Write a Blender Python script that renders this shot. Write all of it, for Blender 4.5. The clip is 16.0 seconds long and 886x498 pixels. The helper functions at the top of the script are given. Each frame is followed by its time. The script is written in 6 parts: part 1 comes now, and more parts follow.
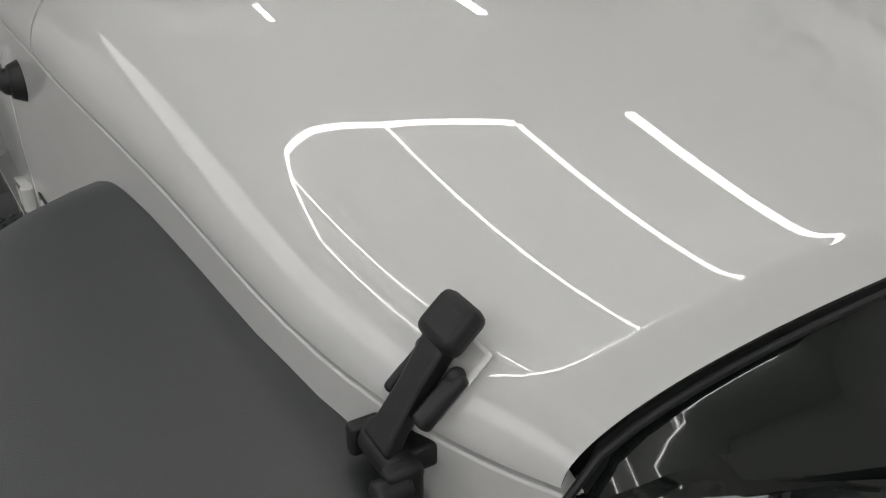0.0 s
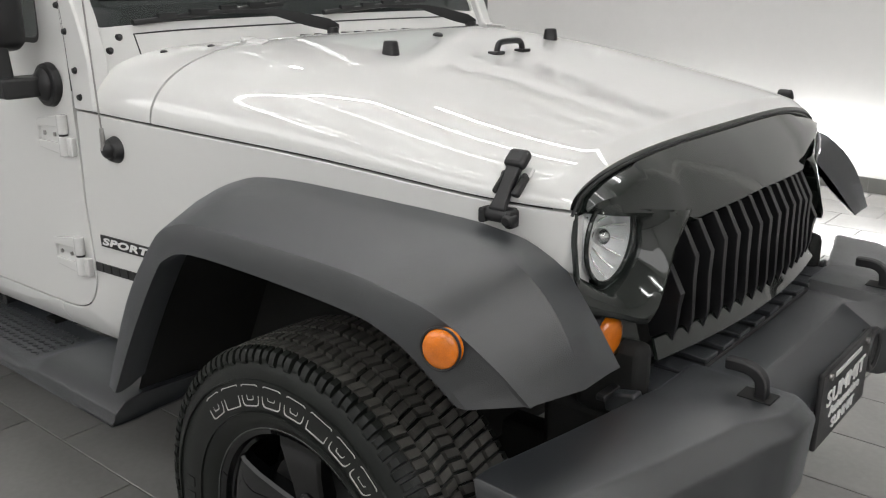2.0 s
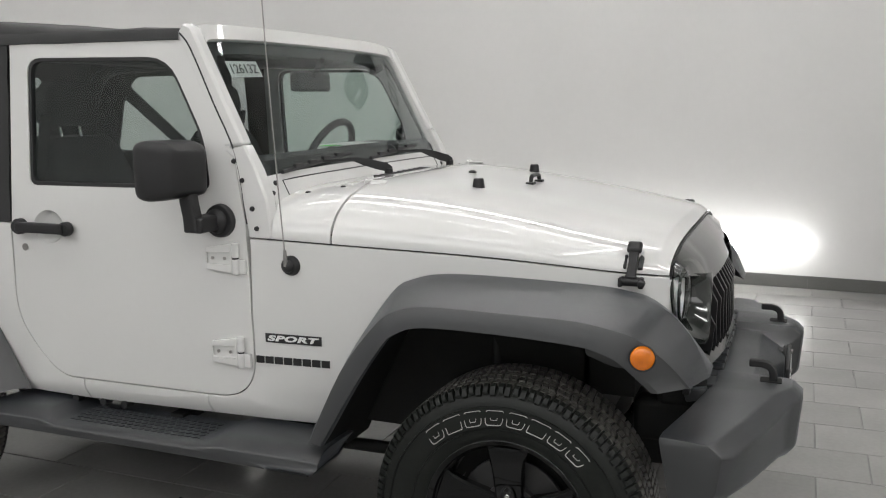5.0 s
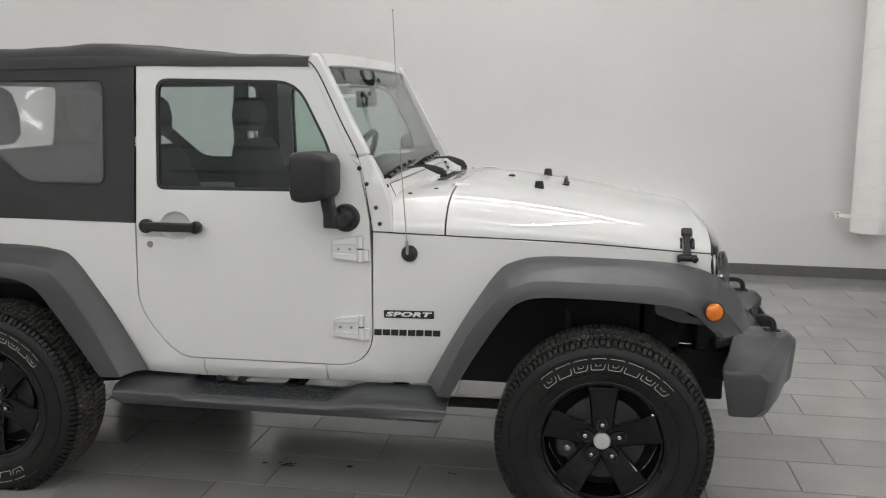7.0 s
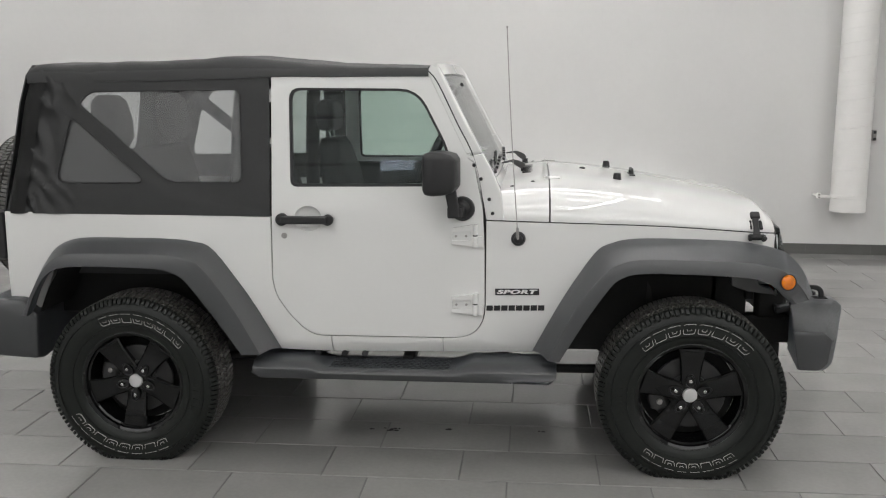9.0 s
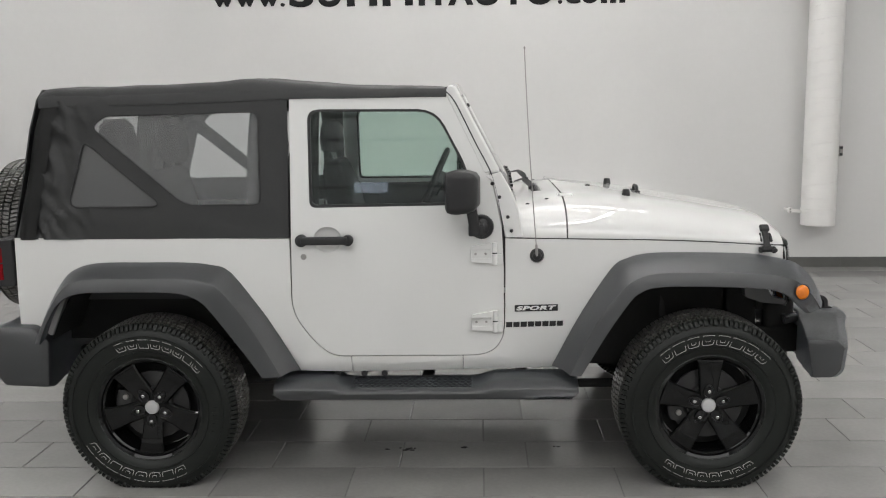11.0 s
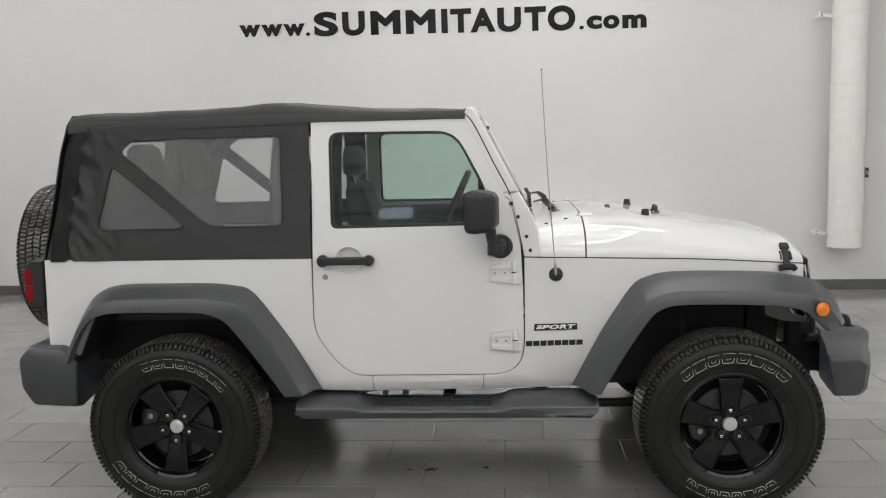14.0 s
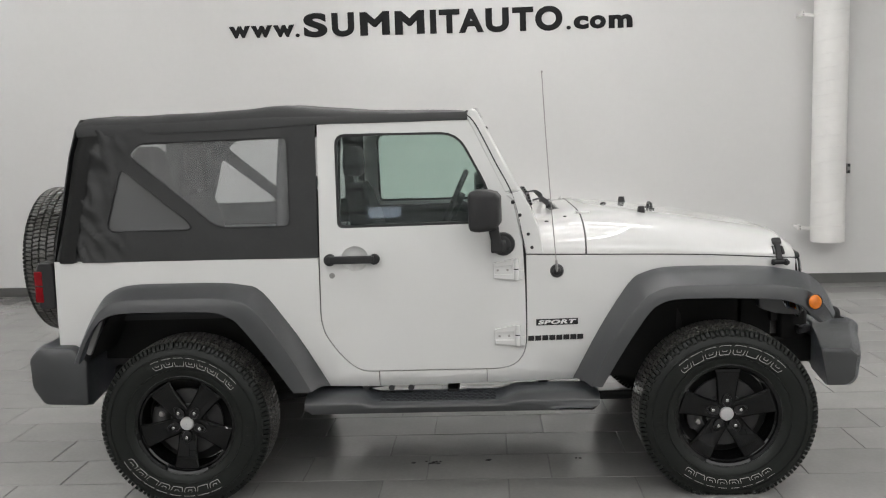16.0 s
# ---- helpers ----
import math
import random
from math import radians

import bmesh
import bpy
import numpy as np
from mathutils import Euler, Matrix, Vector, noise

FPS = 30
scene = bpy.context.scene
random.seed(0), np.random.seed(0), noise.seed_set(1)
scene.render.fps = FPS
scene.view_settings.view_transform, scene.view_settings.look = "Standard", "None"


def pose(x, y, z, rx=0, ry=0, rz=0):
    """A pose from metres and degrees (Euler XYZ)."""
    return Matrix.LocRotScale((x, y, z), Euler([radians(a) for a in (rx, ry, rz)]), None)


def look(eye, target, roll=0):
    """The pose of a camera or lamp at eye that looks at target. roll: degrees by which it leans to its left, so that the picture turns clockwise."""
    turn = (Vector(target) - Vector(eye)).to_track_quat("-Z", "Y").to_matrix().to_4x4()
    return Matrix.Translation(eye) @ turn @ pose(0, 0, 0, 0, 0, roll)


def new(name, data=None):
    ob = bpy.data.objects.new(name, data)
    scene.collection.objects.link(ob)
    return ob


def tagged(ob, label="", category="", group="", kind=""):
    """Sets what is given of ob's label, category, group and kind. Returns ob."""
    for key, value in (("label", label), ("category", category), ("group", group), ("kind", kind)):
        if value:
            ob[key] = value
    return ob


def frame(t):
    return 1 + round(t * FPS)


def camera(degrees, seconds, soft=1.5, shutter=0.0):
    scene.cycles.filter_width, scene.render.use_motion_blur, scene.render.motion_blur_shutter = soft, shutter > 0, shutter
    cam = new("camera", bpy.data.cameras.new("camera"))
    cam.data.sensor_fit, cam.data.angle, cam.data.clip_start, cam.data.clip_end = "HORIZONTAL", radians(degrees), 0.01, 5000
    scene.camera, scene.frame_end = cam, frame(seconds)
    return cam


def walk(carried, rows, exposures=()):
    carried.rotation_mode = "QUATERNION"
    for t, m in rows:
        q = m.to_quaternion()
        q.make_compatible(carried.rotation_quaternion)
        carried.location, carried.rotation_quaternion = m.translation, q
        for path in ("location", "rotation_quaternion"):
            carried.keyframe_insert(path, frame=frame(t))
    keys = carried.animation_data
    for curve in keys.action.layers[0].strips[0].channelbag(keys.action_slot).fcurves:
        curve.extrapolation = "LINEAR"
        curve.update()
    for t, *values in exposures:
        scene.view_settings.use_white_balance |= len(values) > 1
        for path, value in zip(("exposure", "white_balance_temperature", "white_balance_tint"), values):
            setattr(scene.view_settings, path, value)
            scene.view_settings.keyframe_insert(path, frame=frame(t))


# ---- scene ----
LENS = 52.5
cam = camera(LENS, 16.0, soft=1.15)
PATH = [
    (0, (1.919, -0.868, 1.399), (0.385, 0.006, 0.46), -0.4),
    (0.5, (2.037, -1.08, 1.441), (0.568, -0.003, 0.615), 0.4),
    (1, (2.128, -1.335, 1.441), (0.756, -0.064, 0.733), 1.3),
    (1.5, (2.226, -1.633, 1.434), (0.949, -0.226, 0.809), 1.1),
    (2, (2.352, -1.851, 1.382), (1.132, -0.378, 0.798), 0.2),
    (2.5, (2.441, -2.056, 1.383), (1.259, -0.545, 0.818), 0.2),
    (3, (2.437, -2.333, 1.444), (1.305, -0.772, 0.912), 0.4),
    (3.5, (2.353, -2.555, 1.44), (1.295, -0.917, 0.995), 0.6),
    (4, (2.198, -2.73, 1.441), (1.258, -1.008, 1.05), 0.3),
    (4.2, (2.144, -2.808, 1.453), (1.246, -1.06, 1.083), 0.1),
    (6.3, (1.418, -3.663, 1.535), (0.969, -1.742, 1.207), -0.1),
    (6.5, (1.326, -3.783, 1.55), (0.924, -1.852, 1.221), 0.1),
    (7, (1.16, -3.996, 1.567), (0.83, -2.051, 1.237), 0.2),
    (7.5, (0.951, -4.135, 1.571), (0.65, -2.187, 1.233), 0.0),
    (8, (0.789, -4.277, 1.601), (0.525, -2.325, 1.254), -0.1),
    (8.5, (0.654, -4.444, 1.631), (0.426, -2.489, 1.277), -0.3),
    (9, (0.542, -4.562, 1.65), (0.346, -2.605, 1.289), -0.4),
    (11.5, (0.234, -4.627, 1.633), (0.154, -2.651, 1.332), -1.1),
    (12, (0.25, -4.639, 1.613), (0.163, -2.662, 1.324), -1.3),
    (12.5, (0.28, -4.629, 1.61), (0.152, -2.651, 1.347), -1.4),
    (13, (0.3, -4.631, 1.605), (0.15, -2.652, 1.354), -1.6),
    (13.5, (0.285, -4.64, 1.6), (0.135, -2.662, 1.35), -1.5),
    (14, (0.285, -4.663, 1.611), (0.138, -2.684, 1.361), -1.6),
    (14.5, (0.267, -4.697, 1.614), (0.126, -2.717, 1.364), -1.7),
    (15, (0.23, -4.76, 1.625), (0.1, -2.78, 1.374), -1.8),
    (15.5, (0.202, -4.779, 1.63), (0.087, -2.799, 1.376), -1.9),
    (16, (0.188, -4.769, 1.626), (0.084, -2.788, 1.371), -2.0),
]
walk(cam, [(t, look(eye, target, roll)) for t, eye, target, roll in PATH],
     exposures=[(0.0, -0.88), (0.5, -0.83), (1.0, -0.56), (1.5, -0.28), (2.2, -0.12), (3.2, -0.09), (4.2, -0.19), (6.5, -0.22), (7.0, -0.17), (9.2, -0.12), (11.5, -0.09), (16.0, -0.08)])

# ---- light ----
LED = 24.5          # strength of the ceiling light strips
TUBE = 11.0         # strength of the low tube on the far wall
world = bpy.data.worlds.new("world")
world.use_nodes = True
world.node_tree.nodes["Background"].inputs["Color"].default_value = (0.6, 0.62, 0.65, 1)
world.node_tree.nodes["Background"].inputs["Strength"].default_value = 0.05
scene.world = world


# ---- materials ----
def material(name, color, rough=0.5, metal=0.0, var=0.08, scale=6.0, bump=0.0, bump_scale=200.0, coat=0.0, rough_var=0.08, spec=0.5, random_island=0.0):
    """A surface with colour and gloss varied at two scales, and fine relief."""
    m = bpy.data.materials.new(name)
    m.use_nodes = True
    nt = m.node_tree
    b = nt.nodes["Principled BSDF"]
    co = nt.nodes.new("ShaderNodeTexCoord")
    n1 = nt.nodes.new("ShaderNodeTexNoise")
    n1.inputs["Scale"].default_value, n1.inputs["Detail"].default_value = scale, 5
    n2 = nt.nodes.new("ShaderNodeTexNoise")
    n2.inputs["Scale"].default_value, n2.inputs["Detail"].default_value = scale * 17, 3
    nt.links.new(co.outputs["Object"], n1.inputs["Vector"])
    nt.links.new(co.outputs["Object"], n2.inputs["Vector"])
    add = nt.nodes.new("ShaderNodeMath")
    add.operation = "MULTIPLY_ADD"
    add.inputs[1].default_value = 0.5
    nt.links.new(n2.outputs["Fac"], add.inputs[0])
    nt.links.new(n1.outputs["Fac"], add.inputs[2])
    ramp = nt.nodes.new("ShaderNodeMapRange")
    ramp.inputs["From Min"].default_value, ramp.inputs["From Max"].default_value = 0.45, 1.05
    ramp.inputs["To Min"].default_value, ramp.inputs["To Max"].default_value = 1 - var, 1 + var
    nt.links.new(add.outputs[0], ramp.inputs["Value"])
    value = ramp.outputs["Result"]
    if random_island:
        info = nt.nodes.new("ShaderNodeObjectInfo")
        r2 = nt.nodes.new("ShaderNodeMapRange")
        r2.inputs["To Min"].default_value, r2.inputs["To Max"].default_value = 1 - random_island, 1 + random_island
        nt.links.new(info.outputs["Random"], r2.inputs["Value"])
        mul = nt.nodes.new("ShaderNodeMath")
        mul.operation = "MULTIPLY"
        nt.links.new(value, mul.inputs[0])
        nt.links.new(r2.outputs["Result"], mul.inputs[1])
        value = mul.outputs[0]
    tint = nt.nodes.new("ShaderNodeMixRGB")
    tint.blend_type, tint.inputs[0].default_value = "MULTIPLY", 1.0
    tint.inputs[1].default_value = (*color, 1)
    nt.links.new(value, tint.inputs[2])
    nt.links.new(tint.outputs[0], b.inputs["Base Color"])
    rr = nt.nodes.new("ShaderNodeMapRange")
    rr.inputs["To Min"].default_value, rr.inputs["To Max"].default_value = max(0.01, rough - rough_var), min(1, rough + rough_var)
    nt.links.new(n1.outputs["Fac"], rr.inputs["Value"])
    nt.links.new(rr.outputs["Result"], b.inputs["Roughness"])
    b.inputs["Metallic"].default_value = metal
    b.inputs["Specular IOR Level"].default_value = spec
    if coat:
        b.inputs["Coat Weight"].default_value = coat
        b.inputs["Coat Roughness"].default_value = 0.015
    if bump:
        n3 = nt.nodes.new("ShaderNodeTexNoise")
        n3.inputs["Scale"].default_value, n3.inputs["Detail"].default_value = bump_scale, 4
        nt.links.new(co.outputs["Object"], n3.inputs["Vector"])
        bn = nt.nodes.new("ShaderNodeBump")
        bn.inputs["Strength"].default_value, bn.inputs["Distance"].default_value = bump, 0.002
        nt.links.new(n3.outputs["Fac"], bn.inputs["Height"])
        nt.links.new(bn.outputs["Normal"], b.inputs["Normal"])
    return m


def pane_material(name, tint, gloss=0.02, veil=0.0):
    """A thin pane: tinted see-through with a mirror-like surface whose strength follows the angle."""
    m = bpy.data.materials.new(name)
    m.use_nodes = True
    nt = m.node_tree
    nt.nodes.remove(nt.nodes["Principled BSDF"])
    out = nt.nodes["Material Output"]
    tr = nt.nodes.new("ShaderNodeBsdfTransparent")
    tr.inputs["Color"].default_value = (*tint, 1)
    base = tr.outputs[0]
    # pale veil: the vinyl's haze and the room's reflection, put in as diffuse colour
    if veil:
        di = nt.nodes.new("ShaderNodeBsdfDiffuse")
        di.inputs["Color"].default_value = (0.56, 0.57, 0.58, 1)
        mx = nt.nodes.new("ShaderNodeMixShader")
        mx.inputs[0].default_value = veil
        nt.links.new(base, mx.inputs[1])
        nt.links.new(di.outputs[0], mx.inputs[2])
        base = mx.outputs[0]
    gl = nt.nodes.new("ShaderNodeBsdfGlossy")
    gl.inputs["Roughness"].default_value = gloss
    lw = nt.nodes.new("ShaderNodeLayerWeight")
    lw.inputs["Blend"].default_value = 0.5
    pw = nt.nodes.new("ShaderNodeMath")
    pw.operation, pw.inputs[1].default_value = "POWER", 5.0
    nt.links.new(lw.outputs["Facing"], pw.inputs[0])
    fr = nt.nodes.new("ShaderNodeMath")
    fr.operation, fr.inputs[1].default_value, fr.inputs[2].default_value = "MULTIPLY_ADD", 0.9, 0.04
    nt.links.new(pw.outputs[0], fr.inputs[0])
    mix = nt.nodes.new("ShaderNodeMixShader")
    nt.links.new(fr.outputs[0], mix.inputs[0])
    nt.links.new(base, mix.inputs[1])
    nt.links.new(gl.outputs[0], mix.inputs[2])
    nt.links.new(mix.outputs[0], out.inputs["Surface"])
    return m


def glow_material(name, color, strength):
    m = bpy.data.materials.new(name)
    m.use_nodes = True
    b = m.node_tree.nodes["Principled BSDF"]
    b.inputs["Base Color"].default_value = (0.8, 0.8, 0.8, 1)
    b.inputs["Emission Color"].default_value = (*color, 1)
    b.inputs["Emission Strength"].default_value = strength
    return m


M_WALL = material("wall_paint", (0.655, 0.65, 0.64), 0.5, var=0.025, scale=1.2, bump=0.05, bump_scale=300)
M_CEIL = material("ceiling_paint", (0.62, 0.62, 0.61), 0.8, var=0.03, scale=1.0)
M_BASE = material("baseboard_vinyl", (0.10, 0.10, 0.095), 0.45, var=0.1)
M_TILE = material("grey_porcelain", (0.272, 0.268, 0.259), 0.15, var=0.10, scale=3.0, bump=0.03, bump_scale=60, rough_var=0.04, spec=0.8, random_island=0.09)
M_GROUT = material("grout", (0.145, 0.143, 0.137), 0.8, var=0.1)
M_PIPE = material("white_duct", (0.80, 0.79, 0.77), 0.5, var=0.03)
M_LETTER = material("black_vinyl_letters", (0.012, 0.012, 0.013), 0.6, var=0.05, spec=0.2)
M_SLAT = material("dark_door_panel", (0.60, 0.62, 0.62), 0.55, var=0.08)
M_SLATGAP = material("door_panel_joint", (0.015, 0.015, 0.015), 0.8)
M_LED = glow_material("led_strip", (1.0, 0.99, 0.983), LED)
# unseen panel, added to fill the car's near side with light
M_FILL_PANEL = glow_material("lit_fill_panel", (1.0, 0.99, 0.983), 2.3)
M_TUBE = glow_material("lit_tube", (1.0, 0.995, 0.98), TUBE)
M_SKYPANE = glow_material("daylight_pane", (0.72, 0.80, 1.0), 3.0)

M_PAINT = material("white_car_paint", (0.69, 0.69, 0.677), 0.5, var=0.012, scale=3, coat=1.0, rough_var=0.03, spec=0.0)
M_PAINT.node_tree.nodes["Principled BSDF"].inputs["Coat IOR"].default_value = 1.75
M_PAINT.node_tree.nodes["Principled BSDF"].inputs["Coat Roughness"].default_value = 0.004
M_PLASTIC = material("black_grained_plastic", (0.0165, 0.0182, 0.0205), 0.37, var=0.12, scale=9, bump=0.3, bump_scale=700, spec=1.0)
for key, val in (("Sheen Weight", 0.11), ("Sheen Roughness", 0.45), ("Sheen Tint", (0.82, 0.90, 1.0, 1))):
    M_PLASTIC.node_tree.nodes["Principled BSDF"].inputs[key].default_value = val
M_TRIM = material("black_trim", (0.014, 0.014, 0.015), 0.45, var=0.1, scale=20, bump=0.1, bump_scale=600)
M_GLOSS = material("gloss_black", (0.011, 0.0145, 0.0125), 0.12, var=0.1, scale=8, coat=1.0, rough_var=0.03, spec=0.25)
M_GLOSS.node_tree.nodes["Principled BSDF"].inputs["Coat IOR"].default_value = 1.52
M_GLOSS.node_tree.nodes["Principled BSDF"].inputs["Coat Roughness"].default_value = 0.05
M_RIM = material("gloss_black_rim", (0.0035, 0.0038, 0.0040), 0.20, var=0.1, scale=12, spec=0.0, coat=0.7, rough_var=0.05)
M_SATIN = material("satin_black_metal", (0.012, 0.012, 0.013), 0.30, var=0.1, scale=12, rough_var=0.05)
M_RUBBER = material("tyre_rubber", (0.0105, 0.0122, 0.0108), 0.42, var=0.22, scale=9, bump=0.2, bump_scale=260, spec=0.26)
M_TREAD = material("dusty_tread_rubber", (0.072, 0.070, 0.063), 0.34, var=0.40, scale=22, bump=0.3, bump_scale=200, spec=0.8)
M_RUBMARK = material("white_letter_rubber", (0.52, 0.51, 0.49), 0.7, var=0.15, scale=30)
M_CLOTH = material("black_soft_top_cloth", (0.022, 0.0228, 0.0232), 0.55, var=0.2, scale=8, bump=0.5, bump_scale=420)
M_SEAT = material("charcoal_seat_cloth", (0.035, 0.035, 0.037), 0.85, var=0.2, scale=12, bump=0.5, bump_scale=300)
M_DASH = material("charcoal_interior_plastic", (0.05, 0.05, 0.052), 0.6, var=0.1, bump=0.2)
M_DARK = material("underbody_black", (0.014, 0.0143, 0.014), 0.7, var=0.25, scale=10, spec=0.3)
M_CAST = material("dark_cast_iron", (0.05, 0.05, 0.05), 0.45, metal=0.5, var=0.2, scale=14)
M_STEEL = material("dull_steel", (0.35, 0.34, 0.33), 0.4, metal=0.9, var=0.2, scale=12)
M_CHROME = material("bright_steel", (0.62, 0.62, 0.62), 0.22, metal=1.0, var=0.08, scale=20)
M_CAP = material("silver_cap", (0.55, 0.55, 0.55), 0.4, metal=0.4, var=0.05)
M_AMBER = material("amber_lens", (0.68, 0.172, 0.0016), 0.14, var=0.25, scale=34, coat=0.5, bump=0.6, bump_scale=150)
M_RED = material("red_lens", (0.20, 0.004, 0.008), 0.2, var=0.25, scale=30, spec=0.2, bump=0.3, bump_scale=160)
M_SIGNWHITE = material("white_print", (0.75, 0.75, 0.74), 0.5, var=0.03)
M_GREEN = material("green_paper", (0.12, 0.55, 0.10), 0.6)
M_GLASS = pane_material("tinted_glass", (0.84, 0.905, 0.88))
M_SCREEN = pane_material("windscreen_glass", (0.84, 0.88, 0.87))
M_VINYL = pane_material("clear_vinyl", (0.96, 0.965, 0.97), 0.05, 0.095)
# clear vinyl as well; the dark cabin behind is put into the tint
M_VINYL_DARK = pane_material("vinyl_with_cabin_dark", (0.26, 0.27, 0.265), 0.06, 0.155)
M_LENS = pane_material("clear_lens", (0.92, 0.93, 0.93))
M_BOWL = material("lamp_reflector", (0.90, 0.91, 0.91), 0.34, metal=0.12, var=0.12, scale=30)


# ---- mesh helpers ----
def finish(ob, bm, angle=38, bevel=0.0, seg=2):
    bmesh.ops.recalc_face_normals(bm, faces=bm.faces)
    bm.to_mesh(ob.data)
    bm.free()
    for p in ob.data.polygons:
        p.use_smooth = True
    ob.data.set_sharp_from_angle(angle=radians(angle))
    if bevel:
        mod = ob.modifiers.new("edges", "BEVEL")
        mod.width, mod.segments, mod.limit_method, mod.angle_limit = bevel, seg, "ANGLE", radians(40)
        mod.harden_normals = False


def part(name, bm, mat, parent=None, label="", angle=38, bevel=0.0, seg=2):
    """Links a bmesh as one mesh object under a thing or part."""
    ob = new(name, bpy.data.meshes.new(name))
    ob.data.materials.append(mat)
    finish(ob, bm, angle, bevel, seg)
    ob.parent = parent
    return tagged(ob, label)


def thing(name, label, category, group="", at=(0, 0, 0)):
    e = new(name)
    e.empty_display_size = 0.2
    e.location = at
    return tagged(e, label, category, group)


def box(bm, c, s, m=None):
    """A box with centre c and full sizes s, turned by m about its centre."""
    mat = Matrix.Translation(c) @ (m or Matrix.Identity(4)) @ Matrix.Diagonal((*s, 1))
    return bmesh.ops.create_cube(bm, size=1.0, matrix=mat)["verts"]


def rod(bm, a, b, r, n=12, r2=None):
    """A capped cylinder or cone from a to b."""
    a, b = Vector(a), Vector(b)
    d = b - a
    mat = Matrix.Translation((a + b) / 2) @ d.to_track_quat("Z", "Y").to_matrix().to_4x4()
    return bmesh.ops.create_cone(bm, cap_ends=True, segments=n, radius1=r, radius2=r if r2 is None else r2, depth=d.length, matrix=mat)["verts"]


def ball(bm, c, s, n=12):
    return bmesh.ops.create_uvsphere(bm, u_segments=n * 2, v_segments=n, radius=1.0, matrix=Matrix.Translation(c) @ Matrix.Diagonal((*s, 1)))["verts"]


def loft(bm, rings, closed=False, caps=False, wrap=False):
    """Faces between rings of equal counts. closed: each ring is a loop; wrap: the last ring joins the first."""
    rows = [[bm.verts.new(p) for p in ring] for ring in rings]
    n = len(rows[0])
    pairs = list(zip(rows, rows[1:])) + ([(rows[-1], rows[0])] if wrap else [])
    for r0, r1 in pairs:
        for i in range(n if closed else n - 1):
            j = (i + 1) % n
            bm.faces.new((r0[i], r0[j], r1[j], r1[i]))
    if caps and closed:
        bm.faces.new(rows[0])
        bm.faces.new(rows[-1][::-1])
    return rows


def tube(bm, pts, r, n=10, closed_path=False):
    """A pipe along points."""
    pts = [Vector(p) for p in pts]
    rings = []
    side = None
    for i, p in enumerate(pts):
        d = (pts[min(i + 1, len(pts) - 1)] - pts[max(i - 1, 0)]).normalized()
        if side is None:
            side = d.orthogonal().normalized()
        side = (side - d * side.dot(d)).normalized()
        up = d.cross(side)
        rings.append([p + (side * math.cos(2 * math.pi * k / n) + up * math.sin(2 * math.pi * k / n)) * r for k in range(n)])
    loft(bm, rings, closed=True, caps=True)


def smooth_path(pts, k=6):
    """A Catmull-Rom curve through points of any dimension."""
    pts = [tuple(p) for p in pts]
    out = []
    for i in range(len(pts) - 1):
        p0, p1, p2, p3 = pts[max(i - 1, 0)], pts[i], pts[i + 1], pts[min(i + 2, len(pts) - 1)]
        for j in range(k):
            t = j / k
            out.append(tuple(0.5 * (2 * b + (c - a) * t + (2 * a - 5 * b + 4 * c - d) * t * t + (3 * b - a - 3 * c + d) * t ** 3) for a, b, c, d in zip(p0, p1, p2, p3)))
    out.append(pts[-1])
    return out


def round_poly(pts, r=0.03, k=4):
    """A polygon with its corners rounded; r is one radius or one for each corner."""
    out = []
    n = len(pts)
    for i in range(n):
        p, a, b = Vector(pts[i]), Vector(pts[i - 1]), Vector(pts[(i + 1) % n])
        rad = r[i] if isinstance(r, (list, tuple)) else r
        if rad <= 0:
            out.append(tuple(p))
            continue
        da, db = (a - p), (b - p)
        ra = min(rad, da.length * 0.45, db.length * 0.45)
        q0, q1 = p + da.normalized() * ra, p + db.normalized() * ra
        for j in range(k + 1):
            t = j / k
            out.append(tuple(q0 * (1 - t) ** 2 + p * 2 * t * (1 - t) + q1 * t * t))
    return out


def plate(outline, holes=(), where=None, thick=0.02, cuts_u=(), cuts_v=()):
    """A sheet with holes: outlines in (u, v); where(u, v, d) places a point at depth d. Returns a bmesh."""
    bm = bmesh.new()
    edges = []
    for loop in (outline, *holes):
        vs = [bm.verts.new((u, v, 0)) for u, v in loop]
        edges += [bm.edges.new((vs[i], vs[(i + 1) % len(vs)])) for i in range(len(vs))]
    if holes:
        bmesh.ops.triangle_fill(bm, use_beauty=True, use_dissolve=False, edges=edges)
    else:
        bmesh.ops.triangulate(bm, faces=[bm.faces.new(bm.verts[:])])
    for c in cuts_u:
        bmesh.ops.bisect_plane(bm, geom=bm.verts[:] + bm.edges[:] + bm.faces[:], plane_co=(c, 0, 0), plane_no=(1, 0, 0))
    for c in cuts_v:
        bmesh.ops.bisect_plane(bm, geom=bm.verts[:] + bm.edges[:] + bm.faces[:], plane_co=(0, c, 0), plane_no=(0, 1, 0))
    ex = bmesh.ops.extrude_face_region(bm, geom=bm.faces[:])
    back = {v for v in ex["geom"] if isinstance(v, bmesh.types.BMVert)}
    place = where or (lambda u, v, d: (u, v, d))
    for v in bm.verts:
        v.co = place(v.co.x, v.co.y, thick if v in back else 0.0)
    return bm


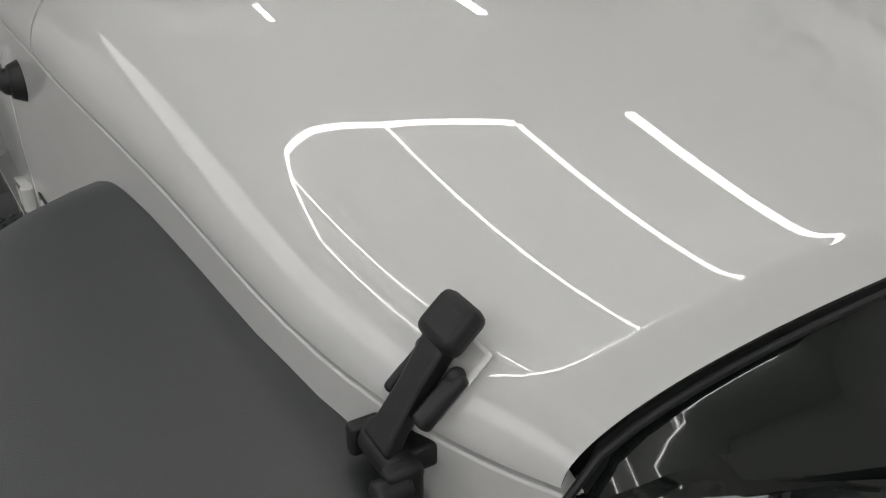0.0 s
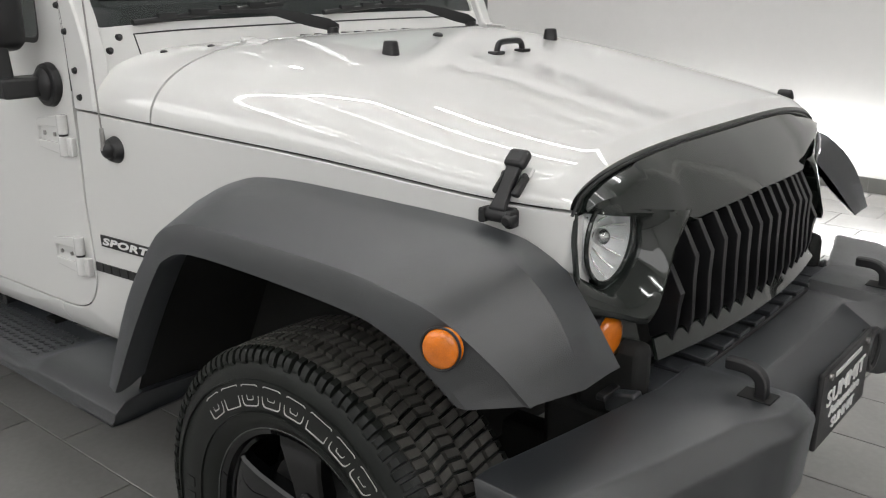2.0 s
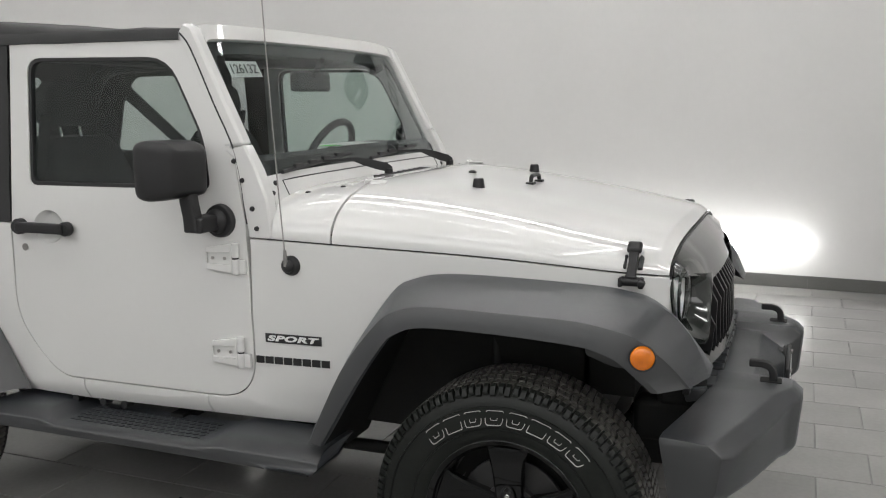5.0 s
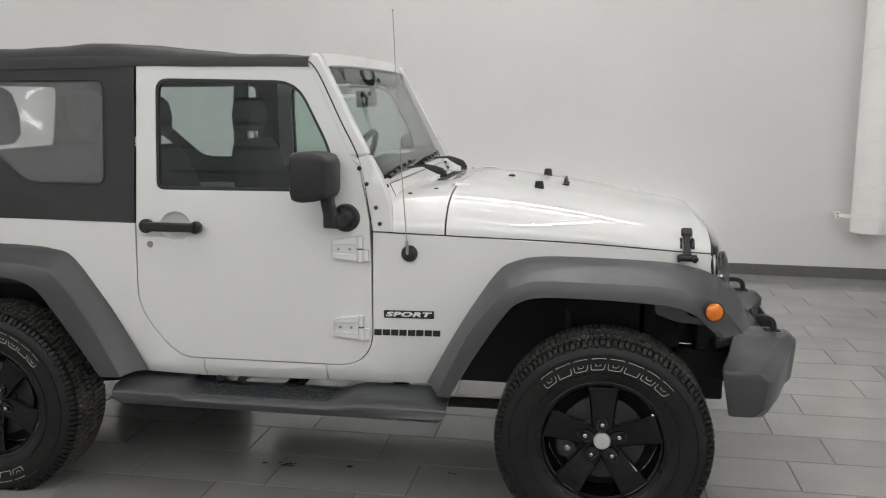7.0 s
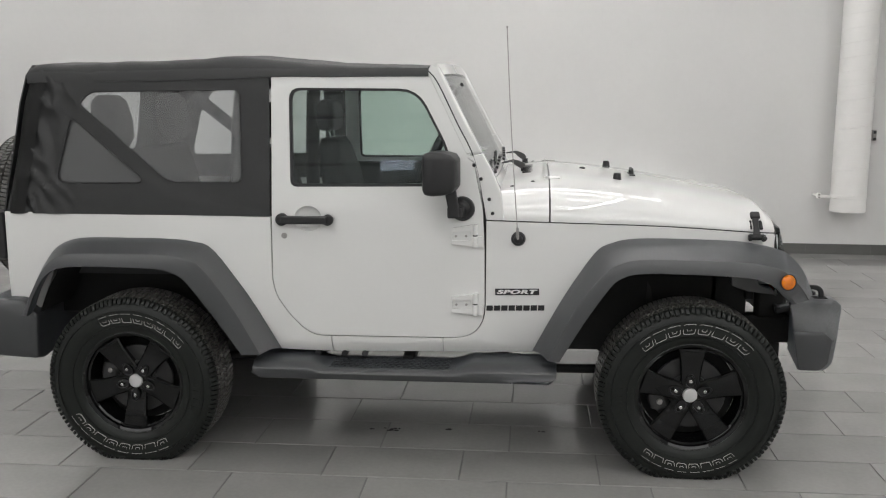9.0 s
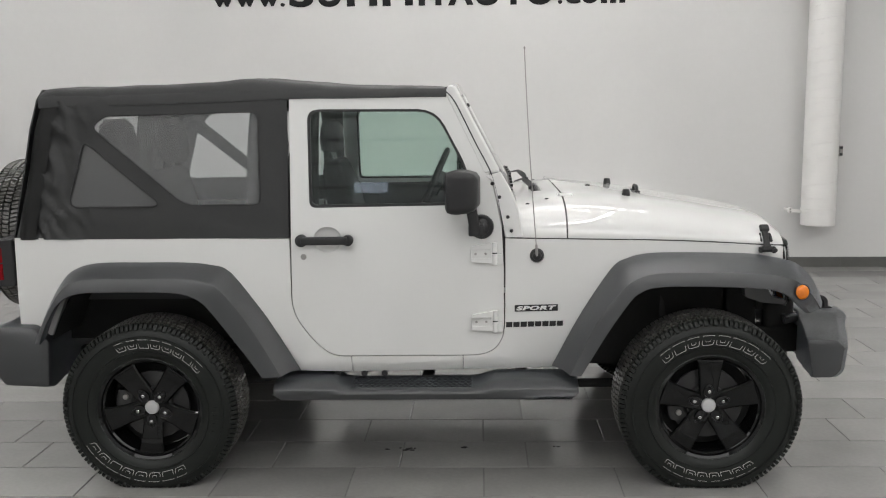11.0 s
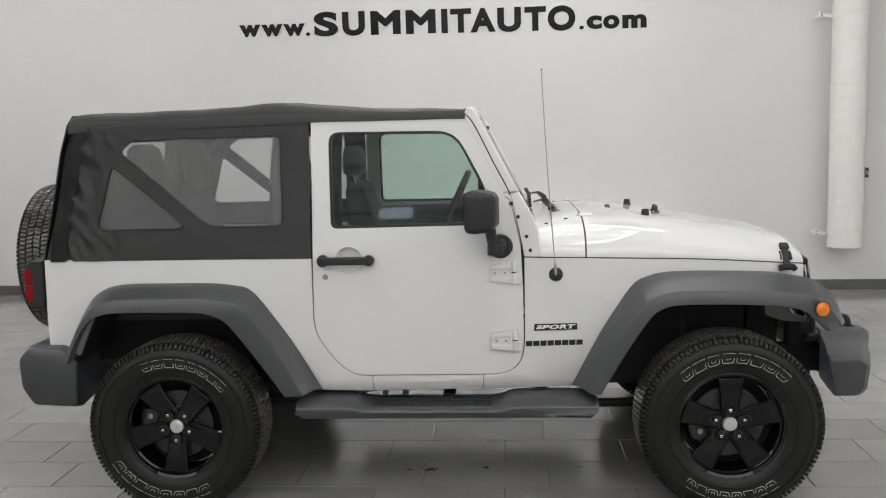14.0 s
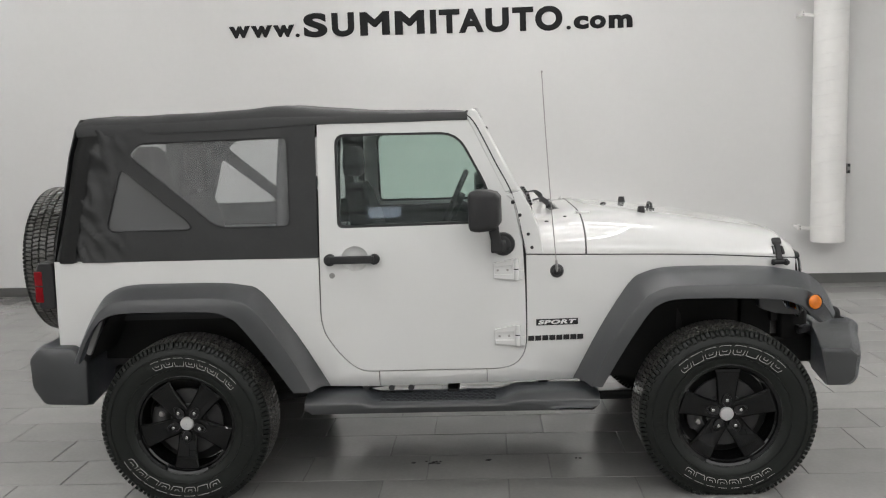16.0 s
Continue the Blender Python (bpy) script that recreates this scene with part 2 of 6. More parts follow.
def lettering(text, width, height, depth=0.004, bold=0.0, spacing=1.0, shear=0.0):
    """A bmesh of raised letters, its lower left corner at the origin, in the plane of x and y."""
    cu = bpy.data.curves.new("text", "FONT")
    cu.body, cu.extrude, cu.bevel_depth, cu.bevel_resolution, cu.space_character, cu.shear = text, depth, bold, 0, spacing, shear
    ob = new("text", cu)
    dg = bpy.context.evaluated_depsgraph_get()
    me = bpy.data.meshes.new_from_object(ob.evaluated_get(dg))
    bpy.data.objects.remove(ob)
    bpy.data.curves.remove(cu)
    bm = bmesh.new()
    bm.from_mesh(me)
    bpy.data.meshes.remove(me)
    x0, x1 = min(v.co.x for v in bm.verts), max(v.co.x for v in bm.verts)
    y0, y1 = min(v.co.y for v in bm.verts), max(v.co.y for v in bm.verts)
    for v in bm.verts:
        v.co = ((v.co.x - x0) / (x1 - x0) * width, (v.co.y - y0) / (y1 - y0) * height, (v.co.z + depth + bold) / (2 * depth + 2 * bold) * (2 * depth))
    return bm


def moved(bm, m):
    bmesh.ops.transform(bm, matrix=m, verts=bm.verts)
    return bm


# ---- the room ----
X0, X1, Y0, Y1, TOP = -8.5, 7.5, -8.2, 5.1, 4.9
NORTH = pose(0, 4.519, 0, 0, 0, -2.845)   # the far wall stands a little askew to the car: u along it, v = 0 on its face


def wall(name, c, s, mat=M_WALL, label="plain light grey painted showroom wall"):
    bm = bmesh.new()
    box(bm, c, s)
    return tagged(part(name, bm, mat, None, label), category="wall", kind="structure")


bm = bmesh.new()
box(bm, (-0.5, 0.1, TOP / 2), (16.6, 0.2, TOP))
tagged(part("wall_north", moved(bm, NORTH), M_WALL, None, "plain light grey painted showroom wall"), category="wall", kind="structure")
wall("wall_east", (X1 + 0.1, (Y0 + Y1) / 2, TOP / 2), (0.2, Y1 - Y0, TOP))
wall("wall_west", (X0 - 0.1, (Y0 + Y1) / 2, TOP / 2), (0.2, Y1 - Y0, TOP))
wall("wall_south", ((X0 + X1) / 2, Y0 - 0.1, TOP / 2), (X1 - X0 + 0.4, 0.2, TOP))
wall("ceiling", ((X0 + X1) / 2, (Y0 + Y1) / 2, TOP + 0.1), (X1 - X0 + 0.4, Y1 - Y0 + 0.4, 0.2), M_CEIL, "plain light ceiling above the showroom")
bm = bmesh.new()
box(bm, ((X0 + X1) / 2, (Y0 + Y1) / 2, -0.054), (X1 - X0 + 0.4, Y1 - Y0 + 0.4, 0.1))
floor = tagged(part("floor", bm, M_GROUT, None, "grey porcelain tile floor in a staggered bond"), category="floor", kind="structure")

# dark baseboard along the far wall, in lengths
bm = bmesh.new()
box(bm, (-0.5, -0.008, 0.05), (15.9, 0.016, 0.1))
board = tagged(part("baseboard", moved(bm, NORTH), M_BASE, None, "dark grey tile baseboard along the wall", bevel=0.003), category="baseboard", kind="structure")
for k in range(-12, 12):
    bm = bmesh.new()
    box(bm, (0.20 + 0.6 * k, -0.0166, 0.05), (0.003, 0.002, 0.098))
    part("joint", moved(bm, NORTH), M_GROUT, board)

# letters on the far wall, each one its own piece
sign = thing("wall_sign", "black raised web address and name letters on the wall", "sign")


def sign_text(name, text, u0, u1, z0, z1, bold, spacing=1.0):
    bm = lettering(text, u1 - u0, z1 - z0, 0.006, bold, spacing)
    part(name, moved(bm, NORTH @ pose(u0, -0.001, z0, 90, 0, 0)), M_LETTER, sign)


for ch, u0, u1 in (("w", -2.449, -2.222), ("w", -2.215, -1.988), ("w", -1.981, -1.756)):
    z = 2.632 - 0.0175 * u0
    sign_text("letter", ch, u0, u1, z, z + 0.122, 0.050)
for u0, u1 in ((-1.746, -1.704), (1.016, 1.060)):
    z = 2.630 - 0.0175 * u0
    sign_text("full_stop", ".", u0, u1, z, z + 0.036, 0.0)
for ch, u0, u1 in (("S", -1.658, -1.411), ("U", -1.364, -1.130), ("M", -1.072, -0.765), ("M", -0.712, -0.408), ("I", -0.351, -0.288), ("T", -0.260, -0.050), ("A", -0.061, 0.193), ("U", 0.210, 0.445), ("T", 0.479, 0.691), ("O", 0.707, 0.978)):
    z, over = 2.627 - 0.0175 * (u0 + u1) / 2, 0.004 if ch in "SO" else 0.0
    sign_text("letter", ch, u0, u1, z - (over if ch != "U" else 0.0) - (0.004 if ch == "U" else 0), z + 0.236 + over, 0.0 if ch == "I" else 0.048)
for ch, u0, u1 in (("c", 1.088, 1.236), ("o", 1.247, 1.405), ("m", 1.432, 1.666)):
    z = 2.630 - 0.0175 * u0
    sign_text("letter", ch, u0, u1, z, z + 0.130, 0.050)
for text, u0, u1, z0, z1 in (("Automotive", -2.70, 1.62, 3.13, 3.58), ("SUMMIT", -2.27, 0.85, 3.74, 4.22)):
    sign_text("upper_word" if text == "SUMMIT" else "lower_word", text, u0, u1, z0, z1, 0.035, 1.08)

# vertical wound duct at the far wall, with strap brackets
duct = thing("wall_duct", "white spiral-wound vertical duct strapped to the wall", "duct")
PX, PY, PR = 3.512, -0.178, 0.157


def round_at(r, z, n=40):
    return [(PX + r * math.cos(a), PY + r * math.sin(a), z) for a in [2 * math.pi * k / n for k in range(n)]]


bm = bmesh.new()
loft(bm, [round_at(PR, z) for z in np.arange(0.448, TOP - 0.005, 0.05)], closed=True, caps=True)
part("pipe", moved(bm, NORTH), M_PIPE, duct)
bm = bmesh.new()
pts = []
for k in range(34 * 24):
    a = 2 * math.pi * k / 24
    z = 0.50 + 0.128 * a / (2 * math.pi) + 0.006 * noise.noise(Vector((a * 0.21, 3, 0)))
    if z > TOP - 0.03:
        break
    pts.append((PX + (PR - 0.001) * math.cos(a), PY + (PR - 0.001) * math.sin(a), z))
tube(bm, pts, 0.0048, 5)
part("seam", moved(bm, NORTH), M_PIPE, duct)
for z in (0.590, 2.632):
    bm = bmesh.new()
    loft(bm, [round_at(PR + r, z + dz) for dz, r in ((-0.016, 0.0), (-0.016, 0.004), (0.016, 0.004), (0.016, 0.0))], closed=True)
    box(bm, (PX - PR - 0.055, PY - 0.02, z - 0.006), (0.15, 0.010, 0.030), pose(0, 0, 0, 0, 6, 14))
    box(bm, (PX - PR - 0.118, PY - 0.035, z + 0.004), (0.030, 0.050, 0.050))
    box(bm, (PX - PR - 0.118, PY / 2 - 0.015, z), (0.020, 0.15, 0.020))
    st = part("strap", moved(bm, NORTH), M_PIPE, duct, bevel=0.003)
    for dz in (-0.010, 0.016):
        bm = bmesh.new()
        rod(bm, (PX - PR - 0.118, PY - 0.058, z + dz), (PX - PR - 0.118, PY - 0.066, z + dz), 0.007, 10)
        part("strap_bolt", moved(bm, NORTH), M_STEEL, st)
bm = bmesh.new()
loft(bm, [round_at(PR + r, 1.655 + dz) for dz, r in ((-0.005, 0.0), (-0.004, 0.002), (0.004, 0.002), (0.005, 0.0))], closed=True)
part("joint_band", moved(bm, NORTH), M_PIPE, duct)
outlet = thing("wall_outlet", "small grey wall outlet box beside the duct", "outlet")
bm = bmesh.new()
box(bm, (3.742, -0.03, 1.147), (0.034, 0.06, 0.098))
part("box", moved(bm, NORTH), M_STEEL, outlet, bevel=0.006)
for z in (1.115, 1.178):
    bm = bmesh.new()
    box(bm, (3.742, -0.061, z), (0.024, 0.004, 0.026))
    part("socket_face", moved(bm, NORTH), M_TRIM, outlet, bevel=0.001)

# horizontal lit tube low on the far wall
lamp = thing("tube_lamp", "lit white horizontal tube lamp low on the wall", "lamp")
bm = bmesh.new()
rod(bm, (-1.2, -0.12, 0.338), (1.99, -0.12, 0.338), 0.048, 24)
part("tube", moved(bm, NORTH), M_TUBE, lamp, bevel=0.01)
for x in (-1.0, 0.5, 1.9):
    bm = bmesh.new()
    box(bm, (x, -0.04, 0.338), (0.03, 0.08, 0.03))
    part("bracket", moved(bm, NORTH), M_PIPE, lamp)

# ceiling light strips: an outline of slim ones over the car with long inner ones, wider ones beside it, and added fill
# lights
LZ = 4.44


def strip(a, b, w=0.10, mat=M_LED):
    e = thing("ceiling_or_fill_light", "lit white ceiling light strip or added fill light", "ceiling light", "ceiling light strips")
    (ax, ay), (bx, by) = a, b
    long, turn = math.hypot(bx - ax, by - ay), pose(0, 0, 0, 0, 0, math.degrees(math.atan2(by - ay, bx - ax)))
    c = ((ax + bx) / 2, (ay + by) / 2)
    bm = bmesh.new()
    box(bm, (*c, LZ + 0.02), (long, w, 0.04), turn)
    part("diffuser", bm, mat, e)
    bm = bmesh.new()
    box(bm, (*c, (LZ + 0.044 + TOP - 0.002) / 2), (long, w, TOP - 0.002 - LZ - 0.044), turn)
    part("housing", bm, M_PIPE, e)


for a, b, w in (((-1.42, 1.53), (1.82, 1.53), 0.038), ((-1.66, 0.20), (1.69, 0.20), 0.026), ((-1.88, -1.77), (1.52, -1.58), 0.021), ((-1.31, -2.45), (1.40, -2.52), 0.021)):
    strip(a, b, w)
rear_rim = [(-1.45, 1.53), (-1.68, 0.20), (-1.97, -0.75), (-2.08, -1.45), (-1.92, -1.85), (-1.35, -2.45)]
front_rim = [(1.88, 1.60), (1.72, 0.20), (1.62, -0.75), (1.55, -1.60), (1.43, -2.52)]
for a, b in list(zip(rear_rim, rear_rim[1:])) + list(zip(front_rim, front_rim[1:])):
    a, b = Vector(a), Vector(b)
    d = (b - a).normalized() * 0.012
    strip(tuple(a + d), tuple(b - d), 0.033 if a.x < 0 else 0.044)
strip((-1.48, 2.75), (2.42, 2.75), 0.092)
# two unseen strips, added to brighten the bumper and the floor ahead
strip((4.4, -0.4), (7.2, -0.4), 0.28)
strip((4.4, -2.6), (7.2, -2.6), 0.28)
strip((-8.0, 0.75), (-3.3, 0.10), 0.095)
strip((-8.0, 2.6), (-3.2, 2.6), 0.11)
# added wide fill panel behind the walk, out of view
strip((-7.8, -6.0), (7.0, -6.0), 3.8, M_FILL_PANEL)

# sectional door in the wall behind the walk
gate = thing("sectional_door", "dark closed sectional overhead door with horizontal panels", "door")
z = 0.0
while z < 3.6:
    bm = bmesh.new()
    box(bm, (-0.8, Y0 + 0.03, z + 0.145), (5.2, 0.05, 0.262))
    part("panel", bm, M_SLAT, gate, bevel=0.006)
    z += 0.295
bm = bmesh.new()
box(bm, (-0.8, Y0 + 0.004, 1.85), (5.3, 0.008, 3.7))
part("backing", bm, M_SLATGAP, gate)
bm = bmesh.new()
box(bm, (-0.35, Y0 + 0.06, 1.76), (0.42, 0.012, 0.13))
part("light_pane", bm, M_SKYPANE, gate, "bluish daylight pane")

# dirt spots on the floor
random.seed(4)
for cx, cy, n, spread in ((-0.13, -0.47, 9, 0.05), (0.142, -0.448, 3, 0.018), (0.594, -0.438, 2, 0.014), (-0.22, -0.47, 2, 0.012)):
    bm = bmesh.new()
    for k in range(n):
        a, b2 = random.uniform(0.006, 0.016), random.uniform(0.003, 0.008)
        x, y = cx + random.uniform(-1, 1) * spread, cy + random.uniform(-1, 1) * spread * 0.35
        bmesh.ops.create_cone(bm, cap_ends=True, segments=9, radius1=1, radius2=0.6, depth=1, matrix=Matrix.Translation((x, y, 0.0015)) @ Matrix.Diagonal((a, b2, 0.003, 1)))
    tagged(part("floor_dirt", bm, M_DARK, None, "small dark dirt crumbs on the tile floor"), category="dirt", kind="stuff")

# ---- the vehicle: nose towards +x, wheels at x = +-1.212, standing on z = 0 ----
car = thing("suv", "white two-door off-road car with black soft top, flares and wheels", "car")


def lerp_table(x, table):
    if x <= table[0][0]:
        return table[0][1]
    for (a, va), (b, vb) in zip(table, table[1:]):
        if x <= b:
            return va + (vb - va) * (x - a) / (b - a)
    return table[-1][1]


WIDE = [(-1.9, 0.805), (-1.2, 0.825), (-0.5, 0.825), (0.35, 0.780), (0.62, 0.757)]
HOOD_WIDE = np.polyfit([0.55, 0.62, 0.84, 1.0, 1.25, 1.43, 1.53, 1.603, 1.65], [0.762, 0.757, 0.738, 0.722, 0.698, 0.672, 0.638, 0.582, 0.542], 5)


def half(x, z=1.0):
    """Half the body's width at x and height z."""
    w = lerp_table(x, WIDE) if x <= 0.62 else float(np.polyval(HOOD_WIDE, min(x, 1.66)))
    if z > 1.09:
        w -= (z - 1.09) * 0.075
    if z < 0.85:
        w -= (0.85 - z) * 0.05
    if z < 0.528:
        w -= (0.528 - z) * 0.55
    return w


def on_side(s, out=0.0):
    """Places (x, z, depth) on the body's side; s = -1 is the right-hand side."""
    return lambda u, v, d: (u, s * (half(u, v) + out - d), v)


CX, CZ = (-1.2, -0.5, 0.0, 0.355, 0.62, 0.75, 0.9, 1.05, 1.18, 1.3, 1.4, 1.47, 1.52, 1.55, 1.575, 1.592), (0.528, 0.7, 0.85, 1.09, 1.3, 1.5)


def side(name, outline, s, mat=M_PAINT, holes=(), out=0.0, thick=0.03, parent=car, label="", bevel=0.004, angle=30):
    bm = plate(outline, holes, on_side(s, out), thick, CX, CZ)
    return part(name, bm, mat, parent, label, angle=angle, bevel=bevel)


SHUT_FIT = np.polyfit([0.36, 0.63, 1.02, 1.27, 1.47, 1.60], [1.080, 1.072, 1.051, 1.040, 1.024, 1.004], 3)
ARCH_F = [(1.53, 0.84), (1.455, 0.92), (1.225, 0.945), (0.955, 0.94), (0.80, 0.84), (0.62, 0.50)]
ARCH_R = [(-0.66, 0.50), (-0.88, 0.86), (-1.00, 0.945), (-1.44, 0.945), (-1.56, 0.89), (-1.665, 0.668)]
BACK_EDGE = smooth_path([(-0.577, 0.86), (-0.575, 0.80), (-0.556, 0.735), (-0.502, 0.655), (-0.446, 0.597), (-0.395, 0.570), (-0.330, 0.5655)], 5)
FRONT_EDGE = smooth_path([(0.170, 0.5585), (0.235, 0.561), (0.290, 0.580), (0.326, 0.622), (0.3405, 0.68), (0.342, 0.76)], 5)
QUARTER = [(-1.806, 0.668), (-1.795, 1.106), (-0.579, 1.092)] + [(x - 0.005 + 0.005 * k / 30, z - 0.005 * k / 30) for k, (x, z) in enumerate(BACK_EDGE)] + [(-0.332, 0.5605), (-0.332, 0.485)] + ARCH_R
FENDER = [(x, float(np.polyval(SHUT_FIT, x)) - 0.006) for x in (0.350, 0.5, 0.68, 0.82, 0.97, 1.12, 1.25, 1.35, 1.43, 1.5, 1.56, 1.594)] + [(1.606, 0.95), (1.608, 0.80)] + ARCH_F + [(0.60, 0.485), (0.161, 0.485), (0.161, 0.5535)] + [(x + 0.005 * k / 25, z - 0.005 + 0.005 * k / 25) for k, (x, z) in enumerate(FRONT_EDGE)]
ROCKER = [(-0.330, 0.485), (0.159, 0.485), (0.159, 0.5535), (-0.330, 0.5605)]
DOOR = [(-0.563, 1.690), (0.095, 1.702), (0.135, 1.655), (0.292, 1.33), (0.335, 1.12), (0.342, 0.95)] + FRONT_EDGE[::-1] + BACK_EDGE[::-1] + [(-0.572, 1.09)]
CUP = [(-0.415 + 0.0595 * math.cos(2 * math.pi * k / 36), 1.085 + 0.0555 * math.sin(2 * math.pi * k / 36)) for k in range(36)]
WINDOW = round_poly([(-0.489, 1.640), (0.060, 1.632), (0.190, 1.380), (0.212, 1.222), (-0.489, 1.222)], [0.05, 0.08, 0.06, 0.03, 0.03])
WINDOW_IN = round_poly([(-0.478, 1.629), (0.054, 1.621), (0.177, 1.380), (0.197, 1.234), (-0.478, 1.234)], [0.045, 0.075, 0.06, 0.025, 0.025])


def door_handle(s, d):
    y = s * (half(-0.42, 1.08))
    bm = bmesh.new()
    loft(bm, [[(-0.415 + 0.060 * g * math.cos(a), s * (half(-0.415 + 0.060 * g * math.cos(a), 1.085 + 0.056 * g * math.sin(a)) + 0.001 - dep), 1.085 + 0.056 * g * math.sin(a)) for a in [2 * math.pi * k / 36 for k in range(36)]] for g, dep in ((1.0, 0.0), (0.97, 0.003), (0.90, 0.012), (0.75, 0.021), (0.45, 0.026), (0.02, 0.027))], closed=True)
    part("handle_cup", bm, M_PAINT, d, "white dished handle recess", angle=60)
    bm = bmesh.new()
    rod(bm, (-0.525, y + s * 0.002, 1.084), (-0.525, y + s * 0.030, 1.084), 0.027, 20)
    rod(bm, (-0.325, y + s * 0.002, 1.083), (-0.325, y + s * 0.030, 1.083), 0.024, 20)
    box(bm, (-0.425, y + s * 0.030, 1.084), (0.20, 0.026, 0.034))
    rod(bm, (-0.525, y + s * 0.028, 1.084), (-0.525, y + s * 0.040, 1.084), 0.020, 18)
    h = part("door_handle", bm, M_TRIM, d, "black pull handle with push button", bevel=0.006, seg=3)
    bm = bmesh.new()
    rod(bm, (-0.520, y, 1.012), (-0.520, y + s * 0.006, 1.012), 0.013, 16)
    part("lock", bm, M_STEEL, d)


def hinge(s, d, z):
    """A cast hinge: tapered leaf with raised ribs round a recess, a split barrel and a tab on the body."""
    leaf = round_poly([(0.200, z + 0.033), (0.292, z + 0.048), (0.292, z - 0.046), (0.200, z - 0.036)], 0.006, 2)
    well = [(0.2045, z + 0.016), (0.284, z + 0.019), (0.284, z - 0.020), (0.2045, z - 0.018)]
    h = part("door_hinge", plate(leaf, [well], on_side(s, 0.017), 0.018), M_PAINT, d, bevel=0.003)
    side("hinge_well", [(0.202, z + 0.018), (0.286, z + 0.021), (0.286, z - 0.022), (0.202, z - 0.020)], s, out=0.009, thick=0.008, parent=h, bevel=0)
    y = half(0.302, z)
    for z0, z1 in ((z + 0.003, z + 0.050), (z - 0.050, z - 0.001)):
        bm = bmesh.new()
        rod(bm, (0.303, s * (y + 0.011), z0), (0.303, s * (y + 0.011), z1), 0.0125, 16)
        if z0 < z:
            box(bm, (0.318, s * (half(0.318, z) + 0.005), (z0 + z1) / 2), (0.034, 0.014, 0.046))
        else:
            box(bm, (0.292, s * (y + 0.008), (z0 + z1) / 2), (0.020, 0.016, 0.044))
        part("hinge_barrel", bm, M_PAINT, h, bevel=0.003)
    bm = bmesh.new()
    rod(bm, (0.303, s * (y + 0.011), z - 0.002), (0.303, s * (y + 0.011), z + 0.004), 0.0105, 14)
    part("hinge_pin", bm, M_TRIM, h)
    for k in (0.221, 0.264):
        bm = bmesh.new()
        rod(bm, (k, s * (half(k, z) + 0.008), z - 0.001), (k, s * (half(k, z) + 0.0125), z - 0.001), 0.0055, 10)
        part("hinge_bolt", bm, M_STEEL, h)


def mirror(s, d):
    bm = bmesh.new()
    rings = []
    for k, (x, g) in enumerate([(0.120, 0.80), (0.128, 0.93), (0.145, 0.985), (0.165, 1.0), (0.205, 0.96), (0.235, 0.86), (0.250, 0.66)]):
        ring = round_poly([(-0.098 * g, -0.090 * g), (0.098 * g, -0.090 * g), (0.098 * g, 0.086 * g), (-0.098 * g, 0.090 * g)], 0.032 * g, 5)
        rings.append([(x - 0.012 + 0.10 * u, s * (0.904 - u), 1.293 + v) for u, v in ring])
    loft(bm, rings, closed=True, caps=True)
    mi = part("mirror", bm, M_TRIM, d, "black grained door mirror on a stem", angle=50, bevel=0.004)
    bm = bmesh.new()
    box(bm, (0.104, s * 0.904, 1.293), (0.004, 0.14, 0.13))
    part("mirror_glass", bm, M_CHROME, mi, bevel=0.001)
    bm = bmesh.new()
    y = half(0.245, 1.13)
    loft(bm, [[(px + u, s * (0.882 + v), pz) for u, v in round_poly([(-0.023, -0.022), (0.023, -0.022), (0.023, 0.022), (-0.023, 0.022)], 0.010, 3)] for px, pz in ((0.205, 1.225), (0.210, 1.190), (0.218, 1.150), (0.222, 1.104))], closed=True, caps=True)
    box(bm, (0.226, s * (0.898 + y) / 2, 1.126), (0.066, abs(0.898 - y), 0.048))
    part("stem", bm, M_TRIM, mi, bevel=0.008, seg=3)
    bm = bmesh.new()
    rod(bm, (0.248, s * (y - 0.004), 1.128), (0.248, s * (y + 0.016), 1.128), 0.054, 28, 0.050)
    ball(bm, (0.243, s * (y + 0.012), 1.128), (0.040, 0.026, 0.040), 10)
    part("mount", bm, M_TRIM, mi, bevel=0.003)


def door(s):
    d = side("door", DOOR, s, holes=[WINDOW, CUP], thick=0.035, label="white closed door with framed window")
    side("window_seal", WINDOW, s, M_TRIM, holes=[WINDOW_IN], out=-0.004, thick=0.02, parent=d, bevel=0.002)
    g = side("window_glass", WINDOW_IN, s, M_GLASS, out=-0.013, thick=0.003, parent=d, bevel=0)
    g.visible_shadow = False
    door_handle(s, d)
    hinge(s, d, 1.013)
    hinge(s, d, 0.711)
    mirror(s, d)
    bm = bmesh.new()
    tube(bm, [(x, s * (half(x, z) + 0.0015), z) for x, z in smooth_path([(0.104, 1.703), (0.143, 1.656), (0.225, 1.488), (0.300, 1.332), (0.342, 1.12)], 4)], 0.003, 6)
    part("door_seal", bm, M_TRIM, d)
    # inner trim
    side("door_card", [(-0.57, 1.20), (0.20, 1.205), (0.31, 1.10), (0.31, 0.62), (-0.40, 0.60), (-0.56, 0.78)], s, M_DASH, out=-0.045, thick=0.04, parent=d)


for s in (-1, 1):
    side("quarter_panel", QUARTER, s, label="white rear quarter panel")
    side("fender_side", FENDER, s, label="white front side panel")
    side("rocker_panel", ROCKER, s)
    door(s)


# hood and cowl: cross-sections from the centre crown down to the side shut line
HOOD_FIT = np.polyfit([0.62, 0.80, 0.98, 1.23, 1.40, 1.545, 1.60, 1.66], [1.2404, 1.2254, 1.2087, 1.1655, 1.1359, 1.1115, 1.1085, 1.088], 3)


